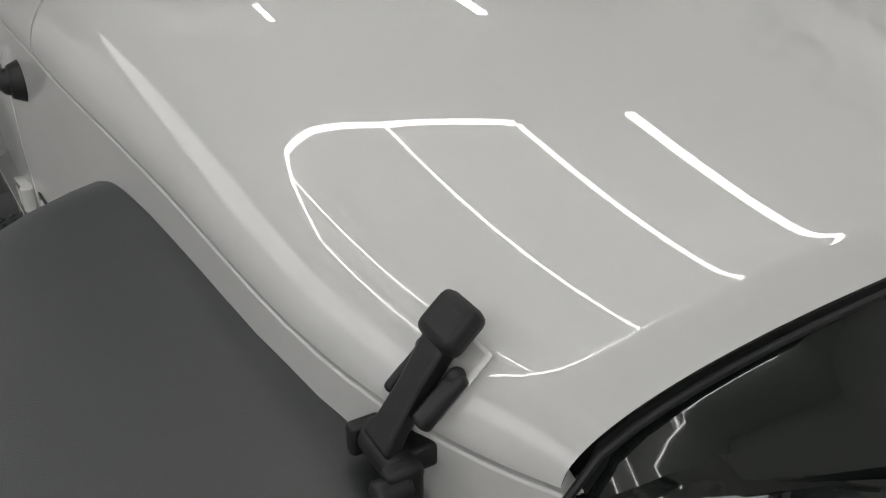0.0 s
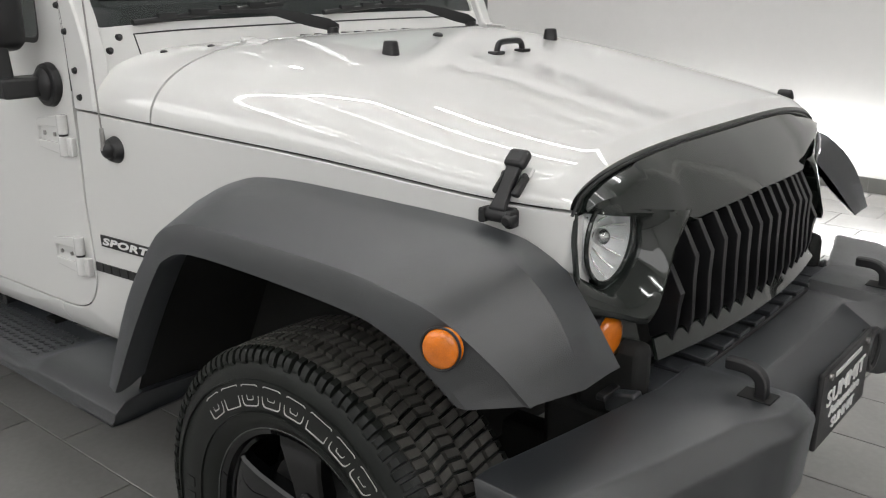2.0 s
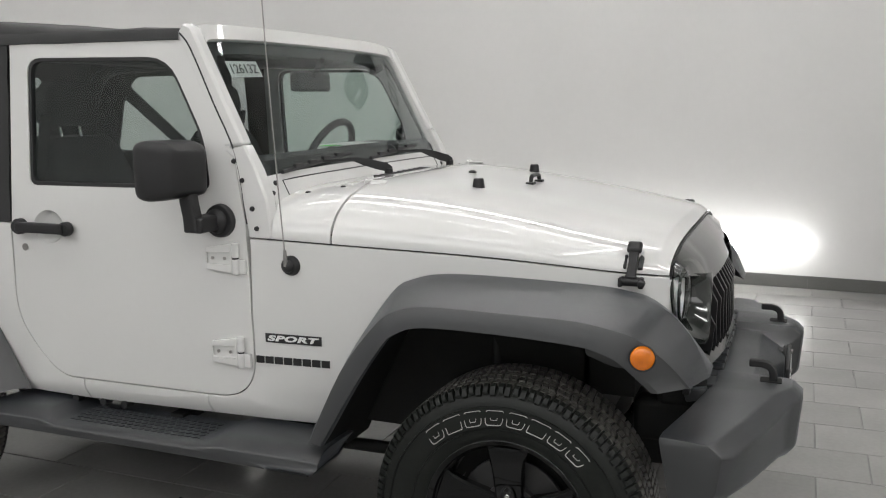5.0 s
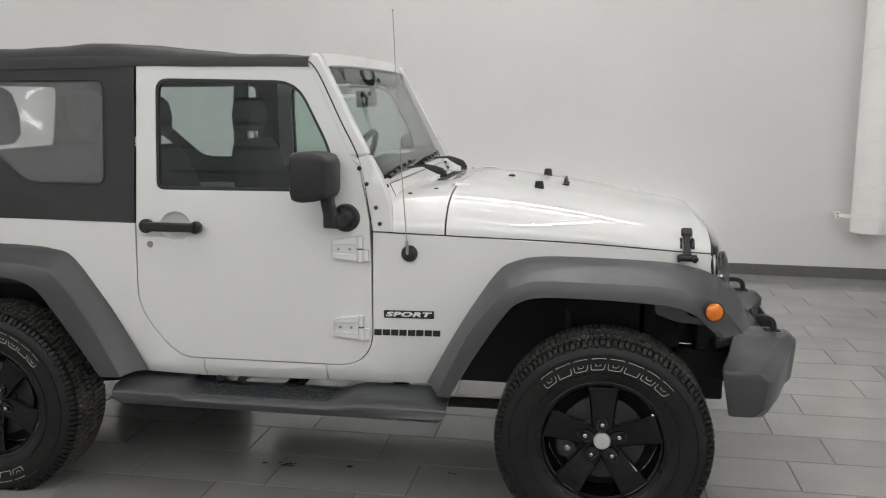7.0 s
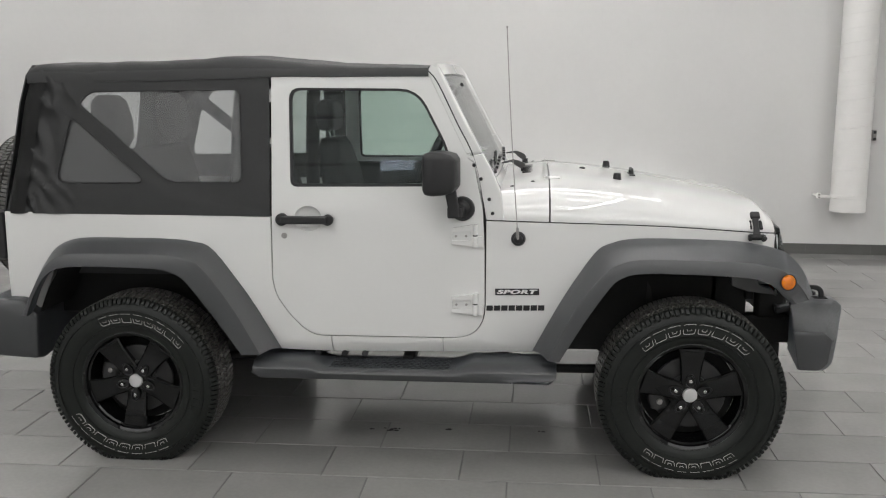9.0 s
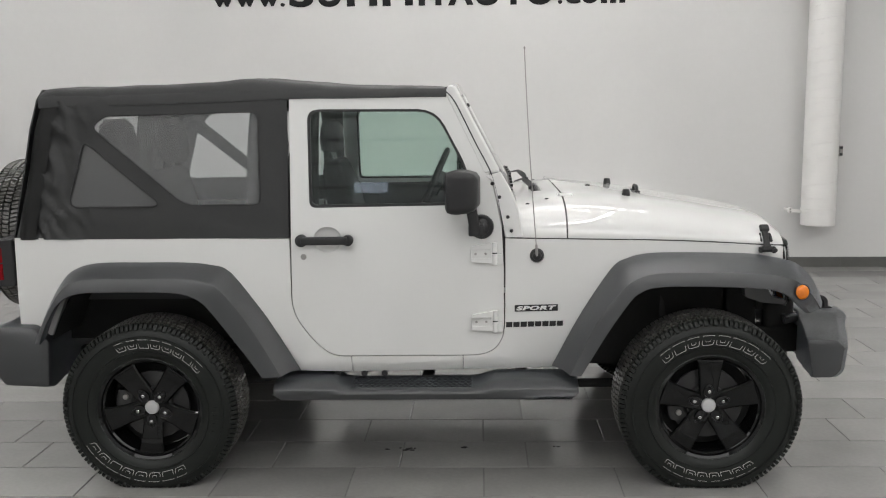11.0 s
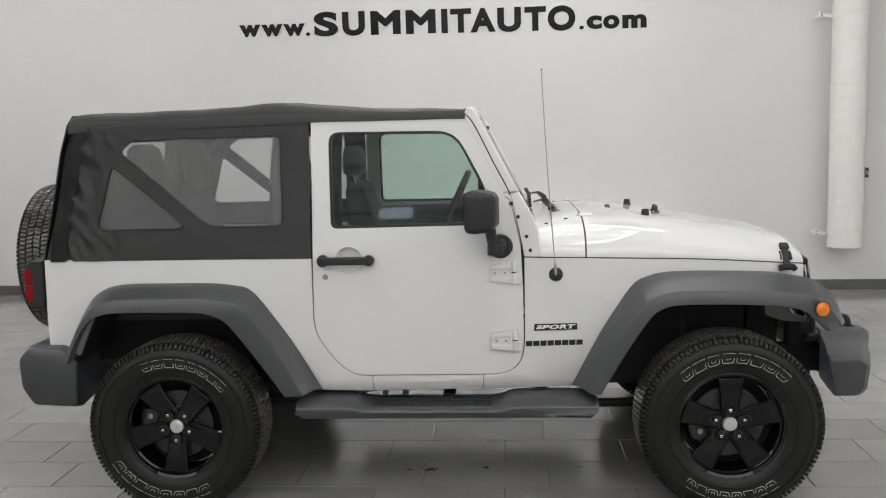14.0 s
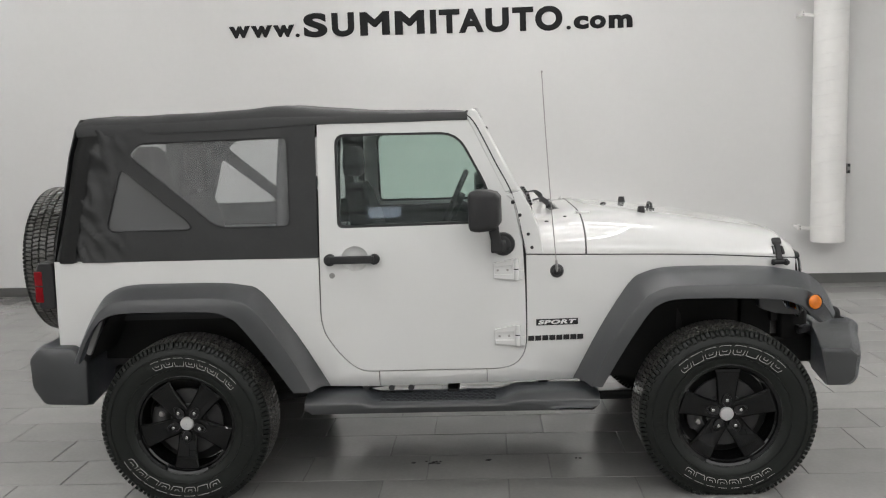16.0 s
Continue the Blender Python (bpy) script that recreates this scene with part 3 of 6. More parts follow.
def nose(q):
    return 1.596 - 0.007 * abs(q) ** 2


def crease(q):
    return nose(q) - 0.032


def skin(x, q):
    """A point of the hood's or cowl's surface at x, and q from -1 (right edge) to 1."""
    w, e = half(x), float(np.polyval(SHUT_FIT, x))
    k = min(1.0, max(0.0, (0.70 - x) / 0.32))
    k = k * k * (3 - 2 * k)
    c = float(np.polyval(HOOD_FIT, max(x, 0.6))) * (1 - k) + 1.216 * k
    p = 4.4 + 2.4 * k - 0.95 * min(1.0, max(0.0, (x - 1.0) / 0.6))
    d = x - crease(q)
    fold = 0.60 * 0.5 * (d + math.sqrt(d * d + 0.00003))
    return (x, q * w, e + (c - fold - e) * max(0.0, 1 - abs(q) ** p) ** 0.5)


def skin_sheet(x_of, nu, thick=0.018, lip=0.0):
    bm = bmesh.new()
    qs = [math.copysign(1 - (1 - abs(k) / 90) ** 1.8, k) for k in range(-90, 91)]
    rows = []
    for i in range(nu + 1):
        rows.append([skin(x_of(i / nu, q), q) for q in qs])
    loft(bm, rows)
    bmesh.ops.recalc_face_normals(bm, faces=bm.faces)
    if sum(f.normal.z for f in bm.faces) < 0:
        bmesh.ops.reverse_faces(bm, faces=bm.faces)
    bmesh.ops.solidify(bm, geom=bm.faces[:], thickness=thick)
    return bm


def hood_row(u, q):
    """x of the hood's rows, close together along the fold near its nose."""
    f = crease(q)
    return lerp_table(u, [(0.0, 0.622), (0.7, f - 0.02), (0.93, f + 0.02), (1.0, nose(q))])


hood = part("hood", skin_sheet(hood_row, 150), M_PAINT, car, "glossy white hood", angle=50)
cowl = part("cowl", skin_sheet(lambda u, q: 0.350 + 0.265 * u, 14), M_PAINT, car, "glossy white cowl panel", angle=50)
bm = bmesh.new()
loft(bm, [[(x, q * half(x), skin(x, q)[2] - 0.022) for q in [k / 40 * 0.985 for k in range(-40, 41)]] for x in (0.60, 0.64)])
part("hood_gap_seal", bm, M_TRIM, car)
# dark strip under the hood's shut line on both sides
for s in (-1, 1):
    bm = bmesh.new()
    loft(bm, [[(x, s * (half(x) - 0.012), float(np.polyval(SHUT_FIT, x)) + dz) for x in [0.40 + 0.04 * k for k in range(30)]] for dz in (-0.012, 0.010)])
    part("hood_side_seal", bm, M_TRIM, car)
# black trim along the hood's leading edge
bm = bmesh.new()
tube(bm, [(p[0] + 0.004, p[1] * 1.0, p[2] - 0.010) for p in [skin(nose(q), q) for q in [k / 24 for k in range(-24, 25)]]], 0.0032, 8)
part("hood_edge_trim", bm, M_TRIM, car)


def on_hood(x, y, d=0.0):
    """The place on the hood's surface above (x, y)."""
    w = half(x)
    return Vector((x, y, skin(x, y / w)[2] + d))


for s in (-1, 1):
    p = on_hood(0.935, s * 0.328)
    bm = bmesh.new()
    rod(bm, p - Vector((0, 0, 0.004)), p + Vector((0, 0, 0.030)), 0.021, 20, 0.016)
    part("hood_bumper", bm, M_TRIM, hood, "black rubber windscreen rest", bevel=0.004, seg=3)
    # hood hinge
    p = on_hood(0.622, s * 0.47)
    bm = bmesh.new()
    box(bm, p + Vector((0.01, 0, 0.003)), (0.075, 0.026, 0.007), pose(0, 0, 0, s * -18, 0, 0))
    rod(bm, p + Vector((-0.015, -0.02, 0.006)), p + Vector((-0.015, 0.02, 0.006)), 0.007, 12)
    part("hood_hinge", bm, M_PAINT, hood, bevel=0.004)
bm = bmesh.new()
p = on_hood(0.792, 0.008)
ball(bm, p + Vector((0, 0, 0.002)), (0.016, 0.012, 0.008), 8)
part("washer_nozzle", bm, M_TRIM, hood)
bm = bmesh.new()
p, q = on_hood(1.033, -0.058), on_hood(1.033, 0.052)
tube(bm, smooth_path([p, p + Vector((0, 0.008, 0.022)), p + Vector((0, 0.028, 0.028)), q + Vector((0, -0.028, 0.028)), q + Vector((0, -0.008, 0.022)), q], 5), 0.0075, 10)
for e in (p, q):
    box(bm, e + Vector((0, 0, 0.003)), (0.028, 0.034, 0.008))
part("tie_loop", bm, M_TRIM, hood, "black metal loop", bevel=0.002)

# hood latches
for s in (-1, 1):
    lx = 1.497
    def at_side(z, out):
        return Vector((lx, s * (half(lx) + out), z))
    # foot on the fender
    bm = bmesh.new()
    f0 = at_side(0.998, 0.020)
    rod(bm, f0 + Vector((-0.029, 0, 0)), f0 + Vector((0.029, 0, 0)), 0.013, 16)
    box(bm, f0 - Vector((0, s * 0.016, 0)), (0.036, 0.026, 0.020))
    box(bm, f0 + Vector((0.028, s * 0.004, -0.002)), (0.014, 0.026, 0.030))
    box(bm, f0 + Vector((-0.028, s * 0.004, -0.002)), (0.012, 0.026, 0.026))
    rod(bm, f0 + Vector((0.030, 0, -0.002)), f0 + Vector((0.030, s * 0.026, -0.002)), 0.010, 12)
    lat = part("hood_latch", bm, M_TRIM, car, "black rubber and metal hood latch", bevel=0.004, seg=3)
    top = on_hood(lx, s * (half(lx) * (0.945 if s < 0 else 0.975)))
    up = (top - at_side(1.03, 0.0)).normalized()
    outn = Vector((0, s * abs(up.z), abs(up.y))).normalized()
    # strap
    bm = bmesh.new()
    a, b = f0 + outn * 0.010, top + outn * 0.020
    d = (b - a).normalized()
    rows = []
    for k, wd in ((0, 0.017), (0.2, 0.013), (0.55, 0.0115), (1.0, 0.014)):
        c = a + (b - a) * k
        rows.append([c + Vector((-wd, 0, 0)) + outn * 0.007, c + Vector((wd, 0, 0)) + outn * 0.007, c + Vector((wd, 0, 0)) - outn * 0.007, c + Vector((-wd, 0, 0)) - outn * 0.007])
    loft(bm, rows, closed=True, caps=True)
    part("strap", bm, M_TRIM, lat, bevel=0.003)
    m = Matrix((Vector((1, 0, 0)), up, outn)).transposed().to_4x4()
    bm = bmesh.new()
    box(bm, top + outn * 0.022 + up * 0.010, (0.041, 0.036, 0.020), m)
    part("latch_head", bm, M_TRIM, lat, bevel=0.008, seg=3)
    for k in (-1, 1):
        bm = bmesh.new()
        rod(bm, top + outn * 0.008 - up * 0.014 + Vector((k * 0.016, 0, 0)), top + outn * 0.008 - up * 0.014 + Vector((k * 0.025, 0, 0)), 0.007, 14)
        box(bm, top + outn * 0.006 - up * 0.032 + Vector((k * 0.021, 0, 0)), (0.009 if k < 0 else 0.015, 0.044, 0.012), m)
        part("latch_guide", bm, M_TRIM, lat, bevel=0.004)
    bm = bmesh.new()
    box(bm, top - up * 0.016 + outn * 0.000, (0.052, 0.056, 0.006), m)
    part("latch_pad", bm, M_PAINT, lat, "white raised pad", bevel=0.004)

# windscreen frame, in its leaning plane
B0, T0 = Vector((0.394, 0, 1.226)), Vector((0.138, 0, 1.738))
UP = (T0 - B0).normalized()
BACK = Vector((-UP.z, 0, UP.x))
SL = (T0 - B0).length


def on_screen(u, v, d):
    bow = 0.014 * (1 - (u / 0.75) ** 2) - 0.022 * max(0.0, (abs(u) - 0.45) / 0.3) ** 2
    p = B0 + UP * v + BACK * (d - bow)
    return (p.x, u, p.z)


FRAME = round_poly([(-0.756, -0.075), (-0.68, -0.075), (-0.62, -0.050), (0.62, -0.050), (0.68, -0.075), (0.756, -0.075), (0.730, SL), (-0.730, SL)], [0, 0, 0, 0, 0, 0, 0.07, 0.07], 6)
GLASS = round_poly([(-0.716, 0.046), (0.716, 0.046), (0.690, SL - 0.052), (-0.690, SL - 0.052)], [0.022, 0.022, 0.04, 0.04], 6)
cut = [k * 0.06 for k in range(-12, 13)]
wf = part("windscreen_frame", plate(FRAME, [GLASS], on_screen, 0.075, cut), M_PAINT, car, "white upright windscreen frame", bevel=0.014, seg=3)
band = round_poly([(-0.680, 0.100), (0.680, 0.100), (0.650, SL - 0.095), (-0.650, SL - 0.095)], 0.04, 6)
gl = part("windscreen", plate(GLASS, (), lambda u, v, d: on_screen(u, v, d + 0.012), 0.004, cut), M_SCREEN, wf)
gl.visible_shadow = False
part("screen_border", plate(GLASS, [band], lambda u, v, d: on_screen(u, v, d + 0.020), 0.004, cut), M_TRIM, wf)
# price slip behind the glass
bm = plate([(-0.605, 0.398), (-0.440, 0.398), (-0.440, 0.456), (-0.605, 0.456)], (), lambda u, v, d: on_screen(u, v, d + 0.027), 0.001)
slip = part("paper_slip", bm, M_SIGNWHITE, wf, "white slip with handwritten number")
bm = lettering("12613Z", 0.140, 0.034, 0.0005, 0.0)
for v in bm.verts:
    v.co = on_screen(-0.592 + v.co.x, 0.410 + v.co.y, 0.0262 - v.co.z)
part("slip_writing", bm, M_TRIM, slip)
for s in (-1, 1):
    # lower hinge bracket of the frame, with bolts
    BR = [(0.264, 1.345), (0.293, 1.322), (0.346, 1.10), (0.348, 1.080), (0.428, 1.078), (0.410, 1.20), (0.376, 1.285), (0.333, 1.362)]
    br = side("frame_bracket", BR, s, out=0.004, thick=0.05, parent=wf, bevel=0.006)
    side("frame_post", [(0.332, 1.362), (0.267, 1.350), (0.097, 1.702), (0.119, 1.735), (0.146, 1.725)], s, out=0.002, thick=0.05, parent=wf, bevel=0.01)
    for bx, bz in ((0.297, 1.312), (0.326, 1.254), (0.361, 1.168), (0.376, 1.108)):
        bm = bmesh.new()
        y = half(bx, bz) + 0.004
        rod(bm, (bx, s * (y - 0.004), bz), (bx, s * (y + 0.006), bz), 0.0095, 12, 0.006)
        part("bolt", bm, M_TRIM, br, "black bolt")
    for u, v in ((0.668, 0.018), (0.700, -0.012)):
        bm = bmesh.new()
        rod(bm, on_screen(s * u, v, 0.002), on_screen(s * u, v, -0.007), 0.010, 12, 0.006)
        part("bolt", bm, M_TRIM, br, "black bolt")
    for bx, by in ((0.455, 0.60), (0.545, 0.53)):
        h = on_hood(bx, s * by)
        bm = bmesh.new()
        ball(bm, h, (0.010, 0.010, 0.005), 6)
        part("cowl_button", bm, M_TRIM, cowl)
# cowl intake slots
for k in range(9):
    h = on_hood(0.53, -0.20 + 0.05 * k, -0.004)
    bm = bmesh.new()
    box(bm, h + Vector((0, 0, 0.003)), (0.075, 0.016, 0.006))
    part("cowl_slot", bm, M_TRIM, cowl, bevel=0.003)
bm = bmesh.new()
tube(bm, [on_screen(0.63, -0.03, 0.0)] + [on_screen(0.63 * k / 12, 0.022, -0.0005) for k in range(12, -13, -1)] + [on_screen(-0.63, -0.03, 0.0)], 0.0020, 6)
part("frame_seam", bm, M_TRIM, wf)


def wiper(y0, y1):
    bm = bmesh.new()
    base = on_hood(0.500, y0, 0.012)
    sc = Vector(on_screen(y1, 0.05, -0.025))
    elbow = base.lerp(sc, 0.55) + Vector((0, 0, 0.020))
    rod(bm, base - Vector((0, 0, 0.02)), base + Vector((0, 0, 0.008)), 0.016, 14)
    rows = []
    for k, wd in ((0, 0.018), (0.12, 0.027), (0.35, 0.022), (0.55, 0.012), (1.0, 0.006)):
        c = base.lerp(elbow, k / 0.55) if k <= 0.55 else elbow.lerp(sc, (k - 0.55) / 0.45)
        rows.append([c + Vector((-wd * 0.4, -wd, 0)), c + Vector((wd * 0.4, wd, 0)), c + Vector((wd * 0.4, wd, 0.004 + 0.6 * wd)), c + Vector((-wd * 0.4, -wd, 0.004 + 0.6 * wd))])
    loft(bm, rows, closed=True, caps=True)
    w = part("wiper", bm, M_TRIM, wf, "black wiper arm resting on the windscreen", bevel=0.002)
    bm = bmesh.new()
    a, b = on_screen(y1 - 0.23, 0.045, -0.012), on_screen(y1 + 0.23, 0.075, -0.012)
    tube(bm, [Vector(a).lerp(Vector(b), k / 8) for k in range(9)], 0.007, 8)
    for k in (0.2, 0.4, 0.6, 0.8):
        box(bm, Vector(a).lerp(Vector(b), k) + Vector((0.004, 0, 0.008)), (0.012, 0.05, 0.012))
    part("wiper_blade", bm, M_TRIM, w)


wiper(-0.092, -0.40)
wiper(0.524, 0.20)

# aerial on the right-hand side panel
bm = bmesh.new()
ya = half(0.485, 1.0)
rod(bm, (0.485, -ya + 0.004, 0.998), (0.485, -ya - 0.018, 0.998), 0.033, 26, 0.024)
ball(bm, (0.485, -ya - 0.018, 0.999), (0.020, 0.016, 0.020), 10)
aer = part("aerial_base", bm, M_TRIM, car, "black round aerial base", bevel=0.003)
bm = bmesh.new()
rod(bm, (0.484, -ya - 0.028, 1.00), (0.482, -ya - 0.028, 1.05), 0.007, 10, 0.005)
part("aerial_collar", bm, M_STEEL, aer)
bm = bmesh.new()
tube(bm, [(0.482 - 0.048 * k / 8 - 0.004 * math.sin(k / 8 * 3), -ya - 0.028, 1.04 + 0.835 * k / 8) for k in range(9)], 0.0021, 6)
ball(bm, (0.434, -ya - 0.028, 1.876), (0.004, 0.004, 0.006), 6)
part("aerial_mast", bm, M_STEEL, aer)

# badges on both side panels
for s in (-1, 1):
    b = side("badge", [(0.388, 0.751), (0.577, 0.750), (0.577, 0.779), (0.388, 0.780)], s, M_TRIM, out=0.003, thick=0.004, bevel=0, label="black trim level badge")
    t = lettering("SPORT", 0.176, 0.0190, 0.001, 0.055, 1.12, 0.22)
    slope = math.degrees(math.atan2(half(0.40) - half(0.57), 0.17))
    if s < 0:
        moved(t, pose(0.395, -(half(0.395, 0.76) + 0.0035), 0.7560, 90, 0, slope))
    else:
        moved(t, pose(0.571, half(0.571, 0.76) + 0.0035, 0.7560, 90, 0, 180 - slope))
    part("badge_word", t, M_SIGNWHITE, b)
    # model name as eight plain slanted bars, notched by turns above and below
    for k in range(8):
        x, z0, z1 = 0.350 + 0.0318 * k, 0.681, 0.704
        o = [(x, z0), (x + 0.0272, z0), (x + 0.0282, z1), (x + 0.001, z1)]
        if k % 3 == 0:
            o = [(x, z0), (x + 0.010, z0), (x + 0.0135, z0 + 0.009), (x + 0.017, z0), (x + 0.0272, z0), (x + 0.0282, z1), (x + 0.001, z1)]
        elif k % 3 == 1:
            o = [(x, z0), (x + 0.0272, z0), (x + 0.0282, z1), (x + 0.018, z1), (x + 0.0140, z1 - 0.008), (x + 0.010, z1), (x + 0.001, z1)]
        side("name_bar", o, s, M_TRIM, out=0.003, thick=0.004, parent=b, bevel=0)


# ---- flares ----
FI = [(0.550, 0.500), (0.678, 0.735), (0.806, 0.930), (0.880, 0.978), (0.985, 0.997), (1.20, 0.994), (1.389, 0.984), (1.485, 0.970), (1.558, 0.946), (1.648, 0.860), (1.719, 0.772)]
FC = [(0.615, 0.505), (0.725, 0.730), (0.838, 0.878), (0.900, 0.922), (0.990, 0.942), (1.20, 0.942), (1.380, 0.938), (1.475, 0.926), (1.555, 0.900), (1.630, 0.834), (1.682, 0.766)]
FL = [(0.662, 0.505), (0.765, 0.680), (0.860, 0.820), (0.905, 0.862), (0.985, 0.886), (1.20, 0.886), (1.400, 0.876), (1.470, 0.862), (1.515, 0.840), (1.555, 0.803), (1.595, 0.765)]
FM = [None] * 6 + [(1.395, 0.78, 0.974), (1.495, 0.765, 0.970), (1.590, 0.755, 0.954), (1.670, 0.75, 0.880), (1.720, 0.745, 0.774)]
FI_IN = [-0.005] * 7 + [0.004, 0.022, 0.036, 0.045]
RI = [(-0.552, 0.505), (-0.690, 0.740), (-0.836, 0.945), (-0.932, 0.984), (-1.050, 0.995), (-1.200, 0.997), (-1.432, 0.994), (-1.546, 0.960), (-1.608, 0.895), (-1.672, 0.785), (-1.728, 0.660)]
RC = [(-0.620, 0.505), (-0.745, 0.725), (-0.868, 0.888), (-0.945, 0.925), (-1.050, 0.940), (-1.200, 0.942), (-1.437, 0.940), (-1.526, 0.915), (-1.586, 0.855), (-1.642, 0.760), (-1.690, 0.660)]
RL = [(-0.700, 0.505), (-0.800, 0.650), (-0.920, 0.810), (-0.975, 0.855), (-1.050, 0.878), (-1.200, 0.884), (-1.432, 0.884), (-1.521, 0.868), (-1.576, 0.825), (-1.627, 0.745), (-1.663, 0.660)]


def flare(I, C, L, s, inset, label, M=(None,) * 11):
    B2 = smooth_path([b or ((i[0] + c[0]) / 2, (half(i[0]) + 0.905) / 2, (i[1] + c[1]) / 2 + 0.010) for b, i, c in zip(M, I, C)], 4)
    I2, C2, L2 = smooth_path([(*p, d) for p, d in zip(I, inset)], 4), smooth_path(C, 4), smooth_path(L, 4)
    rows = []
    for (ix, iz, ins), (cx, cz), (lx, lz), (mx, my, mz) in zip(I2, C2, L2, B2):
        yi = half(min(ix, 1.6), 1.0) + ins
        yc, yl = 0.916, 0.932
        if cx > 1.45:
            k = (cx - 1.45) / 0.165
            yc -= 0.042 * k ** 2
            yl -= 0.014 * k ** 2
        row = [(ix, s * yi, iz), (ix * 0.6 + mx * 0.4, s * (yi * 0.6 + my * 0.4), iz * 0.6 + mz * 0.4 + 0.002), (mx, s * my, mz),
               (cx * 0.92 + mx * 0.08, s * (yc * 0.92 + my * 0.08), cz * 0.92 + mz * 0.08 + 0.001), (cx, s * (yc + 0.003), cz - 0.001), (cx * 0.90 + lx * 0.10, s * (yc + 0.006), cz * 0.90 + lz * 0.10),
               (cx * 0.2 + lx * 0.8, s * (yl - 0.002), cz * 0.2 + lz * 0.8), (lx, s * yl, lz), (lx, s * (yl - 0.012), lz - 0.003), (lx, s * (yl - 0.04), lz + 0.004), (lx, s * (yl - 0.075), lz + 0.020)]
        rows.append(row)
    bm = bmesh.new()
    loft(bm, rows)
    ends = [rows[0], rows[-1]]
    for e in ends:
        vs = [bm.verts.new(p) for p in e]
        bm.faces.new(vs)
    bmesh.ops.remove_doubles(bm, verts=bm.verts, dist=0.0004)
    f = part("wheel_flare", bm, M_PLASTIC, car, label, angle=32)
    return f


for s in (-1, 1):
    f = flare(FI, FC, FL, s, FI_IN, "grained black plastic front wheel flare", FM)
    bm = bmesh.new()
    c = Vector((1.572, s * 0.914, 0.856))
    n = Vector((0.22, s * 1.0, 0.12)).normalized()
    e1 = n.cross(Vector((0, 0, 1))).normalized()
    e2 = n.cross(e1)
    loft(bm, [[c + n * h + (e1 * math.cos(2 * math.pi * k / 32) + e2 * math.sin(2 * math.pi * k / 32)) * r for k in range(32)] for r, h in ((0.031, -0.014), (0.031, 0.000), (0.0285, 0.004), (0.020, 0.0075), (0.010, 0.009), (0.001, 0.0095))], closed=True)
    ml = part("marker_light", bm, M_AMBER, f, "round amber side marker lens", angle=60)
    bm = bmesh.new()
    tube(bm, [c + n * 0.001 + (e1 * math.cos(2 * math.pi * k / 32) + e2 * math.sin(2 * math.pi * k / 32)) * 0.0325 for k in range(33)], 0.0022, 6)
    part("lens_ring", bm, M_TRIM, ml)
    bm = bmesh.new()
    tube(bm, [c + n * 0.0092 * (1 - (k / 4.4) ** 2) + e2 * (0.0062 * k) for k in range(-4, 5)], 0.0011, 5)
    part("lens_rib", bm, M_AMBER, ml)
    flare(RI, RC, RL, s, [-0.005] * 11, "grained black plastic rear wheel flare")
    # side step
    bm = bmesh.new()
    prof = [(0.70, 0.425), (0.70, 0.470), (0.86, 0.478), (0.905, 0.471), (0.932, 0.450), (0.935, 0.43), (0.925, 0.403), (0.88, 0.400), (0.74, 0.405)]
    low = [(0.70, 0.425), (0.70, 0.444), (0.86, 0.444), (0.908, 0.446), (0.930, 0.438), (0.935, 0.43), (0.925, 0.403), (0.88, 0.400), (0.74, 0.405)]
    rows = []
    for x, k, dx in ((-0.655, 0, 0.03), (-0.645, 0, 0.012), (-0.42, 0, 0), (-0.40, 0.1, 0), (-0.36, 0.85, 0), (-0.33, 1, 0), (0.19, 1, 0), (0.23, 0.85, 0), (0.285, 0.1, 0), (0.305, 0, 0), (0.640, 0, -0.012), (0.652, 0, -0.03)):
        ring = []
        for (ya, za), (yb, zb) in zip(prof, low):
            zz = za + (zb - za) * k
            ring.append((x + dx * (1.3 if zz < 0.43 else 0), s * (ya + (yb - ya) * k), zz))
        rows.append(ring)
    loft(bm, rows, closed=True, caps=True)
    st = part("side_step", bm, M_PLASTIC, car, "black moulded side step with diamond tread", angle=40, bevel=0.005)
    # tread studs
    bm = bmesh.new()
    for i in range(40):
        for j in range(6):
            x, y = -0.32 + 0.51 * i / 39, 0.755 + 0.024 * j
            r = pose(x, s * y, 0.4455, 0, 0, 45 if (i + j) % 2 else -45)
            bmesh.ops.create_cube(bm, size=1, matrix=r @ Matrix.Diagonal((0.015, 0.004, 0.005, 1)))
    part("tread", bm, M_PLASTIC, st)
    for x in (-0.45, 0.0, 0.42):
        bm = bmesh.new()
        box(bm, (x, s * 0.66, 0.44), (0.05, 0.16, 0.03))
        part("step_bracket", bm, M_DARK, st)
    for x in (-0.28, -0.19, -0.40):
        bm = bmesh.new()
        rod(bm, (x, s * 0.74, 0.475), (x, s * 0.775, 0.475), 0.014, 10)
        part("drain_plug", bm, M_TRIM, st)


# ---- front: overlay grille with angry brow, lamps, bumper ----
def face(u, v, d):
    """The grille's plane: leaning back, bowed across."""
    return (1.712 - 0.146 * (v - 0.70) - 0.22 * u * u - d, u, v)


def sheet(outline, out=0.0, holes=(), thick=0.012):
    return plate(outline, holes, lambda u, v, d: face(u, v, d - out), thick, [k * 0.1 for k in range(-5, 6)])


grille = part("grille", sheet(round_poly([(-0.595, 0.74), (0.595, 0.74), (0.595, 1.00), (0.50, 1.045), (-0.50, 1.045), (-0.595, 1.00)], 0.03), -0.100, thick=0.01), M_DARK, car, "gloss black slatted grille with angry brow")
